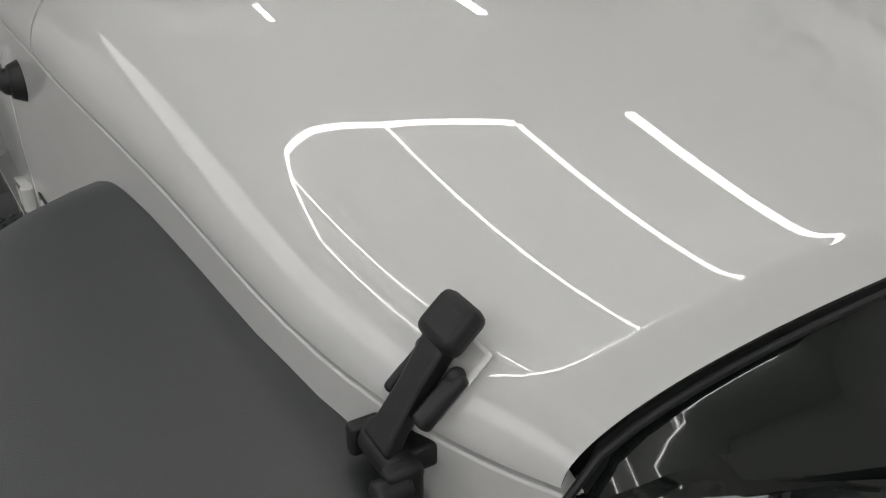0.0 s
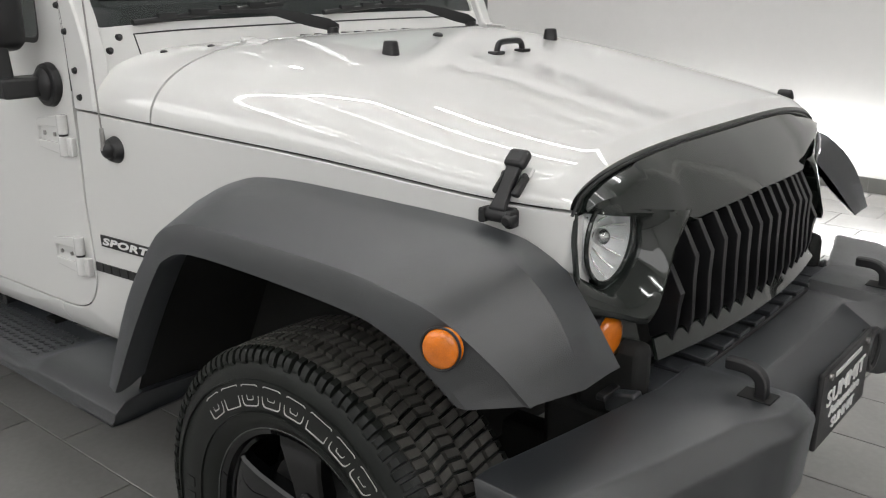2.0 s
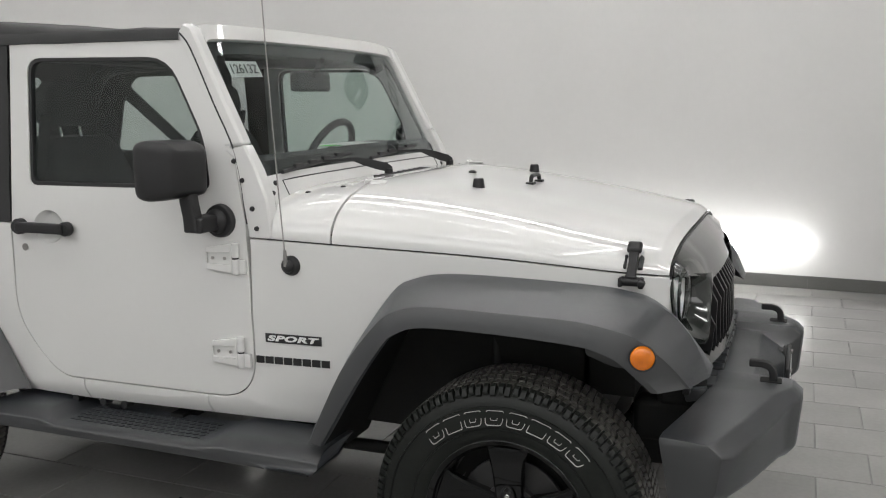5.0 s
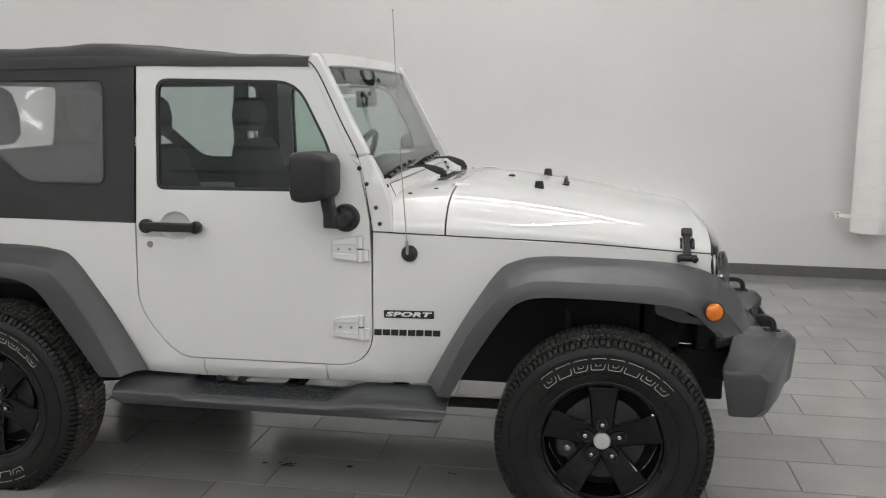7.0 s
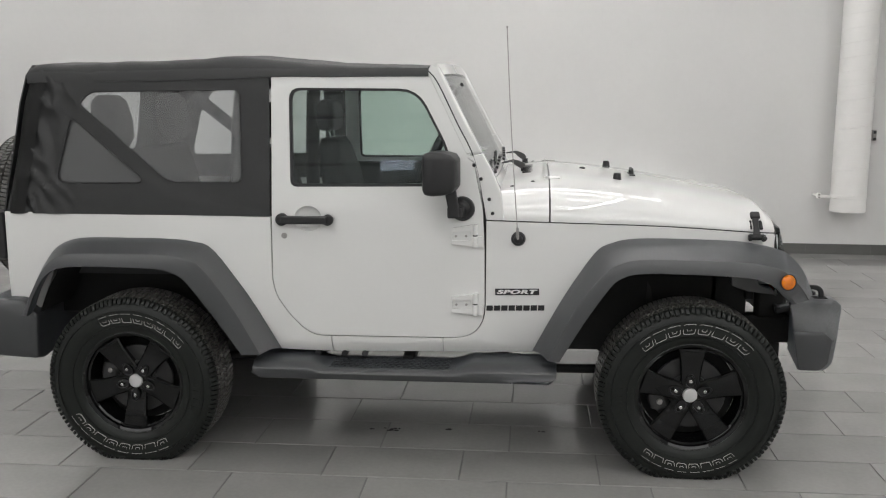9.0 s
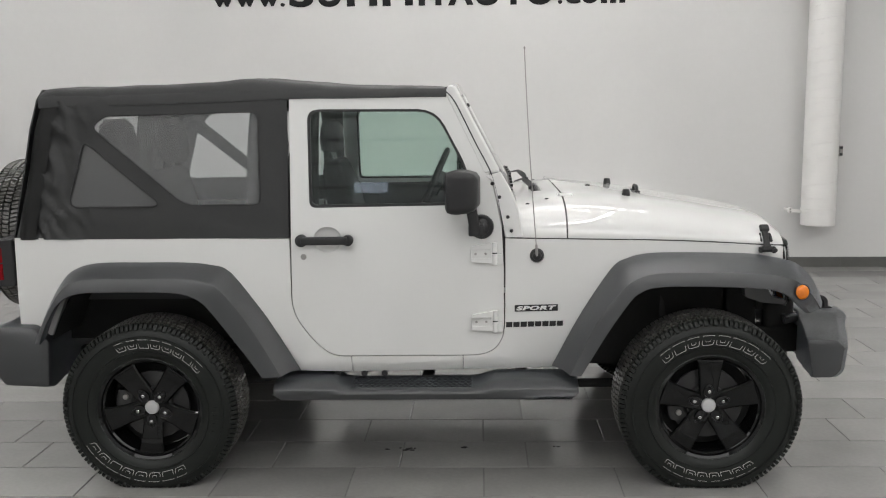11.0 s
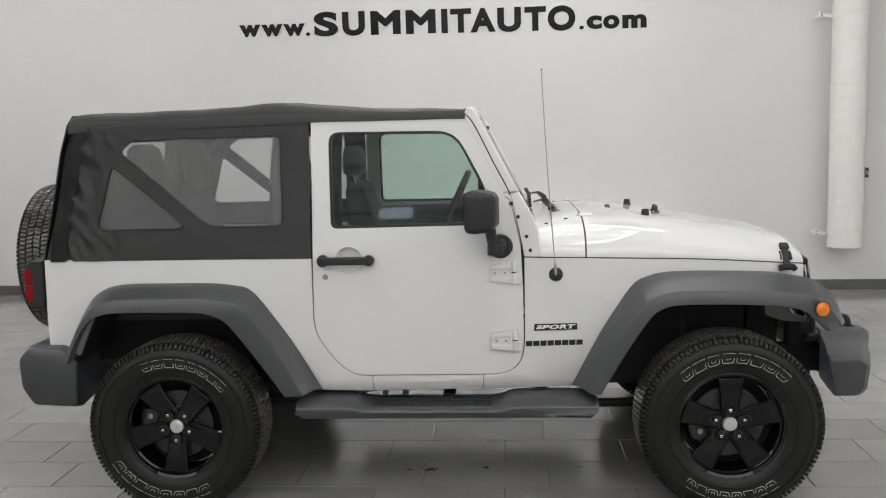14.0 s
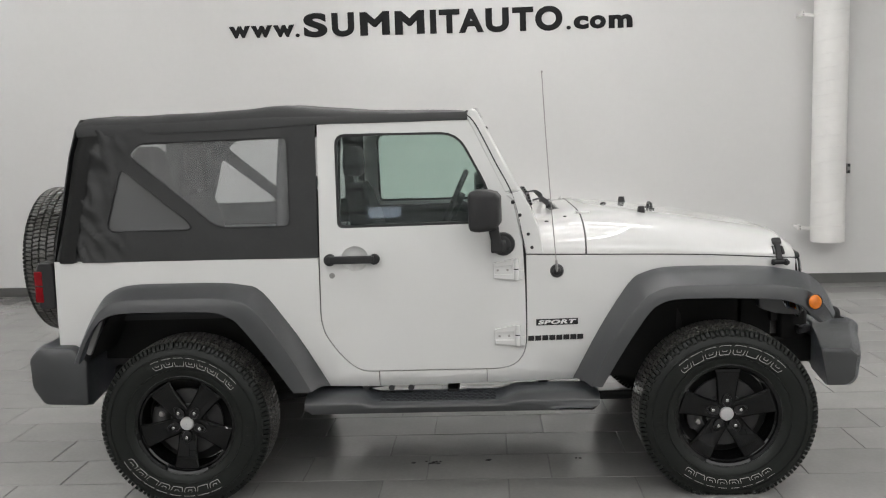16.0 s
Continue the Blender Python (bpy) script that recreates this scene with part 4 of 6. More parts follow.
# brow: from the hood's edge to the slanted line over the lamps
bm = bmesh.new()
rows = []
for k in range(-24, 25):
    q = k / 24
    y = q * 0.585
    topp = Vector(skin(nose(q), q))
    zl = lerp_table(abs(y), [(0, 0.957), (0.20, 0.950), (0.30, 0.946), (0.335, 0.964), (0.42, 0.978), (0.50, 0.991), (0.565, 1.006), (0.585, 1.010)])
    low = Vector(face(y, zl, -0.020))
    a = Vector((topp.x + 0.004, topp.y * 0.985, topp.z - 0.014))
    mid = a.lerp(low, 0.5) + Vector((0.014, 0, 0.004))
    ret = Vector(face(y, zl - 0.012, 0.02))
    rows.append([a + Vector((-0.03, 0, 0.0)), a, mid, low, low + Vector((-0.006, 0, -0.008)), ret])
loft(bm, rows)
part("brow", bm, M_GLOSS, grille, "gloss black brow panel", angle=40)
# outline rail and lower lip
for s in (-1, 1):
    bm = bmesh.new()
    tube(bm, [face(s * y, z, 0.0) for y, z in ((0.590, 0.75), (0.596, 0.85), (0.594, 0.95), (0.586, 1.00))], 0.0055, 8)
    part("side_rail", bm, M_GLOSS, grille)
part("lower_lip", plate([(-0.424, 0.703), (0.424, 0.703), (0.415, 0.740), (-0.415, 0.740)], (), lambda u, v, d: face(u, v, d - 0.003 - 0.30 * (0.740 - v)), 0.008, [k * 0.1 for k in range(-5, 6)]), M_GLOSS, grille, bevel=0.002)
# blades: bent fins, leaning forward in the middle
NB = 15
for k in range(NB):
    y = -0.368 + 0.736 * k / (NB - 1)
    zt = 0.968 - 0.012 * (abs(y) > 0.24) - 0.06 * (abs(y) > 0.34)
    bm = bmesh.new()
    prof = []
    for z, f, w in ((zt, 0.000, 0.013), (zt - 0.075, 0.030, 0.018), (min(zt - 0.10, 0.835), 0.022, 0.017), (0.757, 0.014, 0.013), (0.722, 0.002, 0.002)):
        p = Vector(face(y, z, -0.004))
        prof.append([p + Vector((f, -w * 0.5, 0)), p + Vector((f, w * 0.5, 0)), p + Vector((-0.045, w * 0.5, 0)), p + Vector((-0.045, -w * 0.5, 0))])
    loft(bm, prof, closed=True, caps=True)
    part("grille_blade", bm, M_SATIN, grille, bevel=0.002)
for s in (-1, 1):
    # moulded cheek between lamp and blades, running out under the lamp
    A = [(0.312, 0.968, 0.026), (0.345, 0.945, 0.032), (0.379, 0.915, 0.034), (0.410, 0.868, 0.034), (0.434, 0.827, 0.034), (0.455, 0.800, 0.034), (0.48, 0.790, 0.030), (0.53, 0.808, 0.016), (0.600, 0.832, 0.006)]
    C = [(0.463, 0.992, 0.020), (0.432, 0.975, 0.0), (0.422, 0.948, -0.012), (0.427, 0.910, -0.014), (0.448, 0.880, -0.014), (0.482, 0.862, -0.014), (0.523, 0.860, -0.012), (0.562, 0.875, -0.006), (0.603, 0.900, 0.002)]
    A, C = smooth_path(A, 4), smooth_path(C, 4)
    bm = bmesh.new()
    rows = []
    for (au, av, ao), (cu, cv, co) in zip(A, C):
        rows.append([face(s * au, av, 0.05 - ao), face(s * au, av, -ao)] + [face(s * (au + (cu - au) * k), av + (cv - av) * k, -(ao + (co - ao) * k * k + 0.010 * g)) for k, g in ((0.10, 0.5), (0.22, 0.7), (0.5, 0.5), (0.8, 0.2), (1.0, 0.0))] + [face(s * cu, cv, 0.05 - co)])
    loft(bm, rows)
    part("cheek", bm, M_GLOSS, grille, "moulded gloss black lamp surround", angle=35)
    # dark lower corner round the turn signal
    part("lower_corner", sheet([(s * u, v) for u, v in ((0.43, 0.725), (0.60, 0.725), (0.602, 0.86), (0.45, 0.84))], -0.014), M_GLOSS, grille, bevel=0.003)
    # headlight
    c = Vector(face(s * 0.503, 0.942, 0.012))
    bm = bmesh.new()
    rings = []
    for r, dx in ((0.078, 0.006), (0.077, -0.002), (0.073, -0.022), (0.056, -0.040), (0.030, -0.050), (0.012, -0.052)):
        rings.append([(c.x + dx, c.y + r * math.cos(a), c.z + r * math.sin(a)) for a in [2 * math.pi * k / 32 for k in range(32)]])
    loft(bm, rings, closed=True)
    hl = part("headlight", bm, M_BOWL, car, "round clear headlight under the brow", angle=60)
    bm = bmesh.new()
    rings = []
    for r, dx in ((0.078, 0.006), (0.074, 0.016), (0.061, 0.023), (0.035, 0.029), (0.004, 0.030)):
        rings.append([(c.x + dx, c.y + r * math.cos(a), c.z + r * math.sin(a)) for a in [2 * math.pi * k / 32 for k in range(32)]])
    loft(bm, rings, closed=True)
    ln = part("lens", bm, M_LENS, hl, angle=60)
    ln.visible_shadow = False
    bm = bmesh.new()
    ball(bm, (c.x - 0.012, c.y, c.z), (0.016, 0.016, 0.016), 10)
    part("bulb_shield", bm, M_CHROME, hl)
    for k in range(16):
        a = 2 * math.pi * (k + 0.3) / 16
        bm = bmesh.new()
        tube(bm, [(c.x - 0.038, c.y + 0.034 * math.cos(a), c.z + 0.034 * math.sin(a)), (c.x - 0.026, c.y + 0.058 * math.cos(a), c.z + 0.058 * math.sin(a)), (c.x - 0.006, c.y + 0.076 * math.cos(a), c.z + 0.076 * math.sin(a))], 0.0018, 5)
        part("reflector_rib", bm, M_CHROME, hl)
    bm = bmesh.new()
    tube(bm, [(c.x + 0.006, c.y + 0.0805 * math.cos(2 * math.pi * k / 32), c.z + 0.0805 * math.sin(2 * math.pi * k / 32)) for k in range(33)], 0.0045, 8)
    part("bezel", bm, M_GLOSS, hl)
    # turn signal
    c = Vector(face(s * 0.520, 0.768, 0.014))
    bm = bmesh.new()
    rings = []
    for r, dx in ((0.040, -0.02), (0.040, 0.006), (0.035, 0.014), (0.020, 0.019), (0.003, 0.021)):
        rings.append([(c.x + dx, c.y + r * math.cos(a), c.z + r * math.sin(a)) for a in [2 * math.pi * k / 28 for k in range(28)]])
    loft(bm, rings, closed=True, caps=True)
    ts = part("turn_signal", bm, M_AMBER, car, "round amber turn signal lamp", angle=60)
    bm = bmesh.new()
    tube(bm, [(c.x - 0.002, c.y + 0.047 * math.cos(2 * math.pi * k / 28), c.z + 0.047 * math.sin(2 * math.pi * k / 28)) for k in range(29)], 0.008, 8)
    part("bezel", bm, M_SATIN, ts)
# body panel behind the grille and its white flanks
bm = bmesh.new()
box(bm, (1.50, 0, 0.86), (0.03, 1.19, 0.30))
part("grille_panel", bm, M_DARK, car)

# front bumper: sections from the right end over the middle to the left end
bm = bmesh.new()
rows = []
BUMP = [(-0.889, 1.622, 1.742, 0.505, 0.634, 0.03, 0.03), (-0.884, 1.612, 1.768, 0.480, 0.646, 0.034, 0.036), (-0.85, 1.616, 1.796, 0.470, 0.651, 0.040, 0.046), (-0.70, 1.655, 1.852, 0.463, 0.660, 0.042, 0.046), (-0.535, 1.692, 1.904, 0.463, 0.669, 0.040, 0.044), (-0.515, 1.70, 1.911, 0.464, 0.675, 0.038, 0.044), (-0.475, 1.71, 1.926, 0.465, 0.676, 0.034, 0.040), (-0.445, 1.71, 1.945, 0.465, 0.676, 0.034, 0.034), (-0.42, 1.71, 1.952, 0.466, 0.677, 0.030, 0.030), (-0.345, 1.71, 1.952, 0.470, 0.676, 0.030, 0.030), (-0.325, 1.71, 1.944, 0.472, 0.673, 0.034, 0.034), (-0.312, 1.71, 1.905, 0.476, 0.652, 0.070, 0.05), (-0.295, 1.71, 1.892, 0.478, 0.647, 0.085, 0.06), (0, 1.71, 1.896, 0.478, 0.645, 0.085, 0.06)]
for y, xb, xf, zb, zt, cx, cz in BUMP + [(-a, *r) for a, *r in BUMP[-2::-1]]:
    ring = round_poly([(xb + 0.03 * min(1.0, max(0.0, (abs(y) - 0.55) / 0.3)), zb), (xf - 0.040, zb), (xf - 0.012, zb + 0.03), (xf, zt - cz), (xf - cx, zt - 0.006), (xb, zt)], [0.01, 0.02, 0.012, 0.007, 0.007, 0.01], 3)
    rows.append([(x, y, z) for x, z in ring])
loft(bm, rows, closed=True, caps=True)
bump = part("front_bumper", bm, M_PLASTIC, car, "grained black plastic front bumper", angle=35, bevel=0.012, seg=3)
bm = bmesh.new()
box(bm, (1.675, 0, 0.648), (0.09, 1.02, 0.012))
box(bm, (1.640, 0, 0.660), (0.02, 1.10, 0.012))
part("bumper_deck", bm, M_TRIM, bump, bevel=0.003)
for k in range(11):
    bm = bmesh.new()
    box(bm, (1.680, -0.42 + 0.084 * k, 0.661), (0.078, 0.056 if 0 < k < 10 else 0.090, 0.010))
    part("deck_rib", bm, M_PLASTIC, bump, bevel=0.002)
for y in (-0.387, 0.387):
    bm = bmesh.new()
    pts = smooth_path([(1.868, y, 0.63), (1.868, y, 0.690), (1.860, y, 0.712), (1.838, y, 0.722), (1.800, y, 0.722)], 5)
    rows = []
    for i, p in enumerate(pts):
        a, b = Vector(pts[max(i - 1, 0)]), Vector(pts[min(i + 1, len(pts) - 1)])
        d = (b - a).normalized()
        nrm = Vector((-d.z, 0, d.x))
        rows.append([Vector(p) + nrm * 0.011 + Vector((0, 0.011, 0)), Vector(p) + nrm * 0.011 - Vector((0, 0.011, 0)), Vector(p) - nrm * 0.011 - Vector((0, 0.011, 0)), Vector(p) - nrm * 0.011 + Vector((0, 0.011, 0))])
    loft(bm, rows, closed=True, caps=True)
    part("tow_hook", bm, M_TRIM, bump, "black steel tow hook", bevel=0.004)
    # flat dark plate: the shade inside the hook's open slot, as colour
    bm = bmesh.new()
    box(bm, (1.862, y, 0.6735), (0.060, 0.046, 0.003))
    part("hook_slot", bm, M_DARK, bump)
for y in (-0.255, 0.255):
    bm = bmesh.new()
    tube(bm, [(1.894, y + 0.045 * math.cos(2 * math.pi * k / 24), 0.560 + 0.045 * math.sin(2 * math.pi * k / 24)) for k in range(25)], 0.009, 8)
    rod(bm, (1.85, y, 0.560), (1.895, y, 0.560), 0.043, 24)
    part("fog_lamp", bm, M_TRIM, bump)
bm = bmesh.new()
box(bm, (1.906, -0.014, 0.568), (0.012, 0.325, 0.165))
pl = part("plate_holder", bm, M_TRIM, bump, "black dealer plate with white words", bevel=0.005)
for word, z, w, h in (("SUMMIT", 0.574, 0.25, 0.036), ("Automotive", 0.546, 0.20, 0.022), ("SUMMIT", 0.512, 0.15, 0.022)):
    bm = lettering(word, w, h, 0.0015, 0.02)
    moved(bm, pose(1.912, -0.014 - w / 2, z - 0.007, 90, 0, 90))
    part("plate_word", bm, M_SIGNWHITE, pl)
bm = bmesh.new()
box(bm, (1.9135, -0.014, 0.628), (0.002, 0.17, 0.010))
part("plate_bar", bm, M_SIGNWHITE, pl)
for y in (-0.135, 0.106):
    bm = bmesh.new()
    rod(bm, (1.911, y, 0.635), (1.918, y, 0.635), 0.007, 10)
    part("plate_screw", bm, M_STEEL, pl)

# rear: bumper, tail lamps, tailgate, spare
bm = bmesh.new()
rows = []
RB = [(-0.86, -1.90, -1.70, 0.470, 0.690), (-0.845, -1.935, -1.675, 0.440, 0.712), (-0.80, -1.948, -1.665, 0.430, 0.718), (-0.6, -1.955, -1.70, 0.428, 0.715), (0, -1.96, -1.75, 0.428, 0.69)]
for y, xb, xf, zb, zt in RB + [(-a, *r) for a, *r in RB[-2::-1]]:
    ring = round_poly([(xf, zb), (xf + 0.01, zt - 0.07), (xf - 0.06, zt), (xb + 0.05, zt), (xb, zt - 0.05), (xb + 0.005, zb + 0.09), (xb + 0.055, zb + 0.01)], 0.02, 3)
    rows.append([(x, y, z) for x, z in ring])
loft(bm, rows, closed=True, caps=True)
part("rear_bumper", bm, M_PLASTIC, car, "grained black plastic rear bumper", angle=35, bevel=0.006)
for s in (-1, 1):
    bm = bmesh.new()
    loft(bm, [[(x, s * y, z) for x, y in round_poly([(-1.806, 0.66), (-1.806, 0.815), (-1.872 - tip, 0.822), (-1.892 - tip, 0.790), (-1.892 - tip, 0.66)], 0.010, 3)] for z, tip in ((0.892, -0.004), (0.905, 0.0), (1.075, 0.004), (1.102, -0.012))], closed=True, caps=True)
    tl = part("tail_lamp", bm, M_TRIM, car, "red tail lamp in a black housing", bevel=0.005, seg=2)
    for z0, z1 in ((0.922, 0.995), (0.999, 1.066)):
        bm = bmesh.new()
        loft(bm, [[(x, s * y, z) for x, y in round_poly([(-1.852, 0.690), (-1.852, 0.8235), (-1.886, 0.8255), (-1.8985, 0.806), (-1.8985, 0.690)], 0.006, 3)] for z in (z0, z1)], closed=True, caps=True)
        part("lamp_lens", bm, M_RED, tl, bevel=0.004, seg=2)
    bm = bmesh.new()
    box(bm, (-1.80, s * 0.76, 0.672), (0.05, 0.06, 0.014))
    part("body_foot", bm, M_STEEL, car)
bm = bmesh.new()
box(bm, (-1.795, 0, 0.885), (0.035, 1.54, 0.43))
part("tailgate", bm, M_PAINT, car, "white tailgate", bevel=0.01)
bm = bmesh.new()
rod(bm, (-1.70, -0.62, 0.475), (-1.90, -0.62, 0.470), 0.03, 16)
part("exhaust", bm, M_STEEL, car)

# ---- wheels ----
HUB = 0.355
TYRE = [(0.226, -0.096), (0.236, -0.108), (0.258, -0.117), (0.285, -0.1235), (0.315, -0.1255), (0.340, -0.1215), (0.357, -0.113), (0.370, -0.103), (0.377, -0.086), (0.379, -0.05), (0.380, 0.0)]
TYRE = TYRE + [(r, -y) for r, y in TYRE[-2::-1]]


def flat(v):
    """Presses the tyre's foot flat on the floor."""
    if v.z < -HUB + 0.002:
        v.z = -HUB + 0.002
        v.y *= 1.04
    return v


def tyre_mesh(flatten):
    bm = bmesh.new()
    n = 120
    loft(bm, [[Vector((r * math.cos(a), y, r * math.sin(a))) for r, y in TYRE] for a in [2 * math.pi * k / n for k in range(n)]], wrap=True)
    # raised rings on the sidewall
    for r, y in ((0.268, -0.1215), (0.3325, -0.1245)):
        rr = [(r - 0.002, y + 0.002), (r - 0.001, y - 0.0025), (r + 0.001, y - 0.0025), (r + 0.002, y + 0.002)]
        loft(bm, [[Vector((q * math.cos(a), yy, q * math.sin(a))) for q, yy in rr] for a in [2 * math.pi * k / n for k in range(n)]], wrap=True)
    for v in bm.verts:
        if v.co.y > 0.02:
            v.co.y += 0.014 * min(1.0, (v.co.y - 0.02) / 0.05)
        if flatten:
            flat(v.co)
    return bm


def tread_mesh(flatten, shoulder=0):
    """The blocks of the crown, or the lugs over one shoulder of the tyre (-1 outer, 1 inner)."""
    bm = bmesh.new()
    rnd = random.Random(7)

    def block(a0, a1, y0, y1, r0, r1, skew=0.0, tilt=0.0):
        vs = []
        for r in (r0, r1):
            g = 0.0 if r == r0 else 0.0012
            for a, y in ((a0 + g * 3, y0 + g), (a1 - g * 3, y0 + g), (a1 - g * 3 + skew, y1 - g), (a0 + g * 3 + skew, y1 - g)):
                rr = r - tilt * abs(y) * (abs(y) > 0.09)
                vs.append(bm.verts.new((rr * math.cos(a), y, rr * math.sin(a))))
        for f in ((4, 5, 6, 7), (0, 1, 5, 4), (1, 2, 6, 5), (2, 3, 7, 6), (3, 0, 4, 7)):
            bm.faces.new([vs[i] for i in f])
    n = 112
    st = 2 * math.pi / n
    for k in range(n):
        a = k * st
        j = rnd.uniform(-0.08, 0.08) * st
        for y0, y1, off, sk in () if shoulder else ((-0.052, -0.022, 0.2, 0.25), (-0.016, 0.016, 0.55, -0.25), (0.022, 0.052, 0.8, 0.25)):
            o = off * st
            block(a + o + j, a + o + st * 0.80 + j, y0, y1, 0.376, 0.3905, sk * st)
        for s in (-1, 1):
            y0, y1 = (-0.088, -0.058) if s < 0 else (0.058, 0.088)
            if not shoulder:
                block(a + j, a + st * 0.80 + j, y0, y1, 0.374, 0.3895, 0.15 * st * s)
            if s != shoulder:
                continue
            # shoulder lug over the tyre's edge
            w = st * (0.80 if k % 2 else 0.74)
            b0, b1 = a + 0.08 * st + j, a + 0.08 * st + w + j
            path = [(0.3885, 0.090), (0.3840, 0.1045), (0.376, 0.1110), (0.364 if k % 2 else 0.371, 0.1155 if k % 2 else 0.1130)]
            under = [(0.372, 0.088), (0.366, 0.098), (0.362, 0.106), (0.358 if k % 2 else 0.364, 0.1125)]
            rows = []
            for (r, y), (r2, y2) in zip(path, under):
                rows.append([Vector((r2 * math.cos(b0), s * y2, r2 * math.sin(b0))), Vector((r * math.cos(b0 + 0.004), s * y, r * math.sin(b0 + 0.004))), Vector((r * math.cos(b1 - 0.004), s * y, r * math.sin(b1 - 0.004))), Vector((r2 * math.cos(b1), s * y2, r2 * math.sin(b1)))])
            loft(bm, rows)
            vs = [bm.verts.new(p) for p in rows[-1]]
            bm.faces.new(vs)
    for v in bm.verts:
        if v.co.y > 0.02:
            v.co.y += 0.014 * min(1.0, (v.co.y - 0.02) / 0.05)
        if flatten:
            flat(v.co)
    return bm


def arc_marks(w, m, a_from, a_to, n, r0, r1, y, line=0.0019, flip=False):
    """Slanted block outlines along an arc of the sidewall, each a mark of its own."""
    for k in range(n):
        c = a_from + (a_to - a_from) * (k + 0.5) / n
        wd = abs(a_to - a_from) / n * 0.42
        sl = 0.16 * wd

        def at(u, v, d):
            r = r0 + (r1 - r0) * v
            a = c - (u * wd + sl * (v * 2 - 1) * (1 if not flip else -1))
            return (r * math.cos(a), y - d, r * math.sin(a))
        lw, lv = line / (wd * 0.3), line / (r1 - r0)
        style = k % 4
        outer = round_poly([(-1, 0), (1, 0), (1, 1), (-1, 1)], [0.35, 0.35, 0.3, 0.3] if style != 1 else 0.1, 3)
        inner = [(u * (1 - lw), 0.5 + (v - 0.5) * (1 - 2 * lv)) for u, v in outer]
        mk = part("sidewall_mark", plate(outer, [inner], at, 0.0022), M_RUBMARK, w, "white outlined plain mark")
        mk.matrix_basis = m
        if style != 1:
            io = [(u * 0.40, 0.5 + (v - 0.5) * (0.46 if style != 3 else 0.32)) for u, v in outer]
            ii = [(u * 0.40 * (1 - lw * 2.0), 0.5 + (v - 0.5) * (0.46 if style != 3 else 0.32) * (1 - 4.5 * lv)) for u, v in outer]
            mk = part("sidewall_mark", plate(io, [ii], at, 0.0022), M_RUBMARK, w, "white outlined plain mark")
            mk.matrix_basis = m


def make_wheel(name, parent, m, rim_turn, mark_turn, flatten=True, label="black five-spoke wheel with all-terrain tyre"):
    # rim with its five spokes
    bm = bmesh.new()
    n = 72
    lip = [(0.200, 0.10), (0.204, -0.02), (0.206, -0.080), (0.213, -0.086), (0.217, -0.098), (0.228, -0.104), (0.236, -0.103), (0.238, -0.096), (0.230, -0.090), (0.222, -0.07), (0.222, 0.10)]
    loft(bm, [[Vector((r * math.cos(a), y, r * math.sin(a))) for r, y in lip] for a in [2 * math.pi * k / n for k in range(n)]], wrap=True)
    spokes = []
    for k in range(5):
        a = math.pi / 2 + 2 * math.pi * k / 5
        d, t = Vector((math.cos(a), 0, math.sin(a))), Vector((-math.sin(a), 0, math.cos(a)))
        rows = []
        for r, w, y, th in ((0.020, 0.030, -0.064, 0.045), (0.060, 0.041, -0.066, 0.045), (0.105, 0.043, -0.074, 0.04), (0.150, 0.048, -0.083, 0.036), (0.190, 0.055, -0.088, 0.032), (0.2055, 0.060, -0.085, 0.03)):
            b = 0.006
            rows.append([d * r - t * w + Vector((0, y + b, 0)), d * r - t * (w - b) + Vector((0, y, 0)), d * r + Vector((0, y - 0.001, 0)), d * r + t * (w - b) + Vector((0, y, 0)), d * r + t * w + Vector((0, y + b, 0)), d * r + t * (w - 0.006) + Vector((0, y + th, 0)), d * r - t * (w - 0.006) + Vector((0, y + th, 0))])
        b2 = bmesh.new()
        loft(b2, rows, closed=True, caps=True)
        spokes.append(b2)
    rod(bm, (0, -0.062, 0), (0, 0.02, 0), 0.070, 40)
    w = part(name, bm, M_RIM, parent, label, angle=30)
    # gloss ring added to the lip to draw its line of highlight
    bm = bmesh.new()
    loft(bm, [[Vector(((0.2315 + 0.0022 * math.cos(b)) * math.cos(a), -0.1040 + 0.0022 * math.sin(b), (0.2315 + 0.0022 * math.cos(b)) * math.sin(a))) for b in [2 * math.pi * j / 8 for j in range(9)]] for a in [2 * math.pi * k / 96 for k in range(96)]], wrap=True)
    part("rim_glint_ring", bm, M_GLOSS, w, angle=60)
    for b2 in spokes:
        part("spoke", b2, M_RIM, w, angle=30)
    w.matrix_basis = m @ Matrix.Rotation(rim_turn, 4, "Y")
    un = Matrix.Rotation(-rim_turn, 4, "Y")
    ty = part("tyre", tyre_mesh(flatten), M_RUBBER, w, "black all-terrain tyre", angle=50)
    ty.matrix_basis = un
    tr = part("tread", tread_mesh(flatten), M_TREAD, w, "dusty tread blocks", angle=30)
    tr.matrix_basis = un
    for e in (-1, 1):
        sh = part("shoulder_tread", tread_mesh(flatten, e), M_RUBBER, w, angle=30)
        sh.matrix_basis = un
    mm = un @ Matrix.Rotation(mark_turn, 4, "Y")
    arc_marks(w, mm, math.radians(133), math.radians(40), 8, 0.281, 0.324, -0.1225)
    arc_marks(w, mm, math.radians(228), math.radians(306), 8, 0.283, 0.322, -0.1225, flip=True)
    for k in range(4):
        bm = bmesh.new()
        a = math.radians(172 + 7 * k)
        box(bm, (0.302 * math.cos(a), -0.1235, 0.302 * math.sin(a)), (0.034, 0.004, 0.022), Matrix.Rotation(-a, 4, "Y"))
        mk = part("sidewall_mark", bm, M_RUBBER, w, "black raised plain mark", bevel=0.001)
        mk.matrix_basis = mm
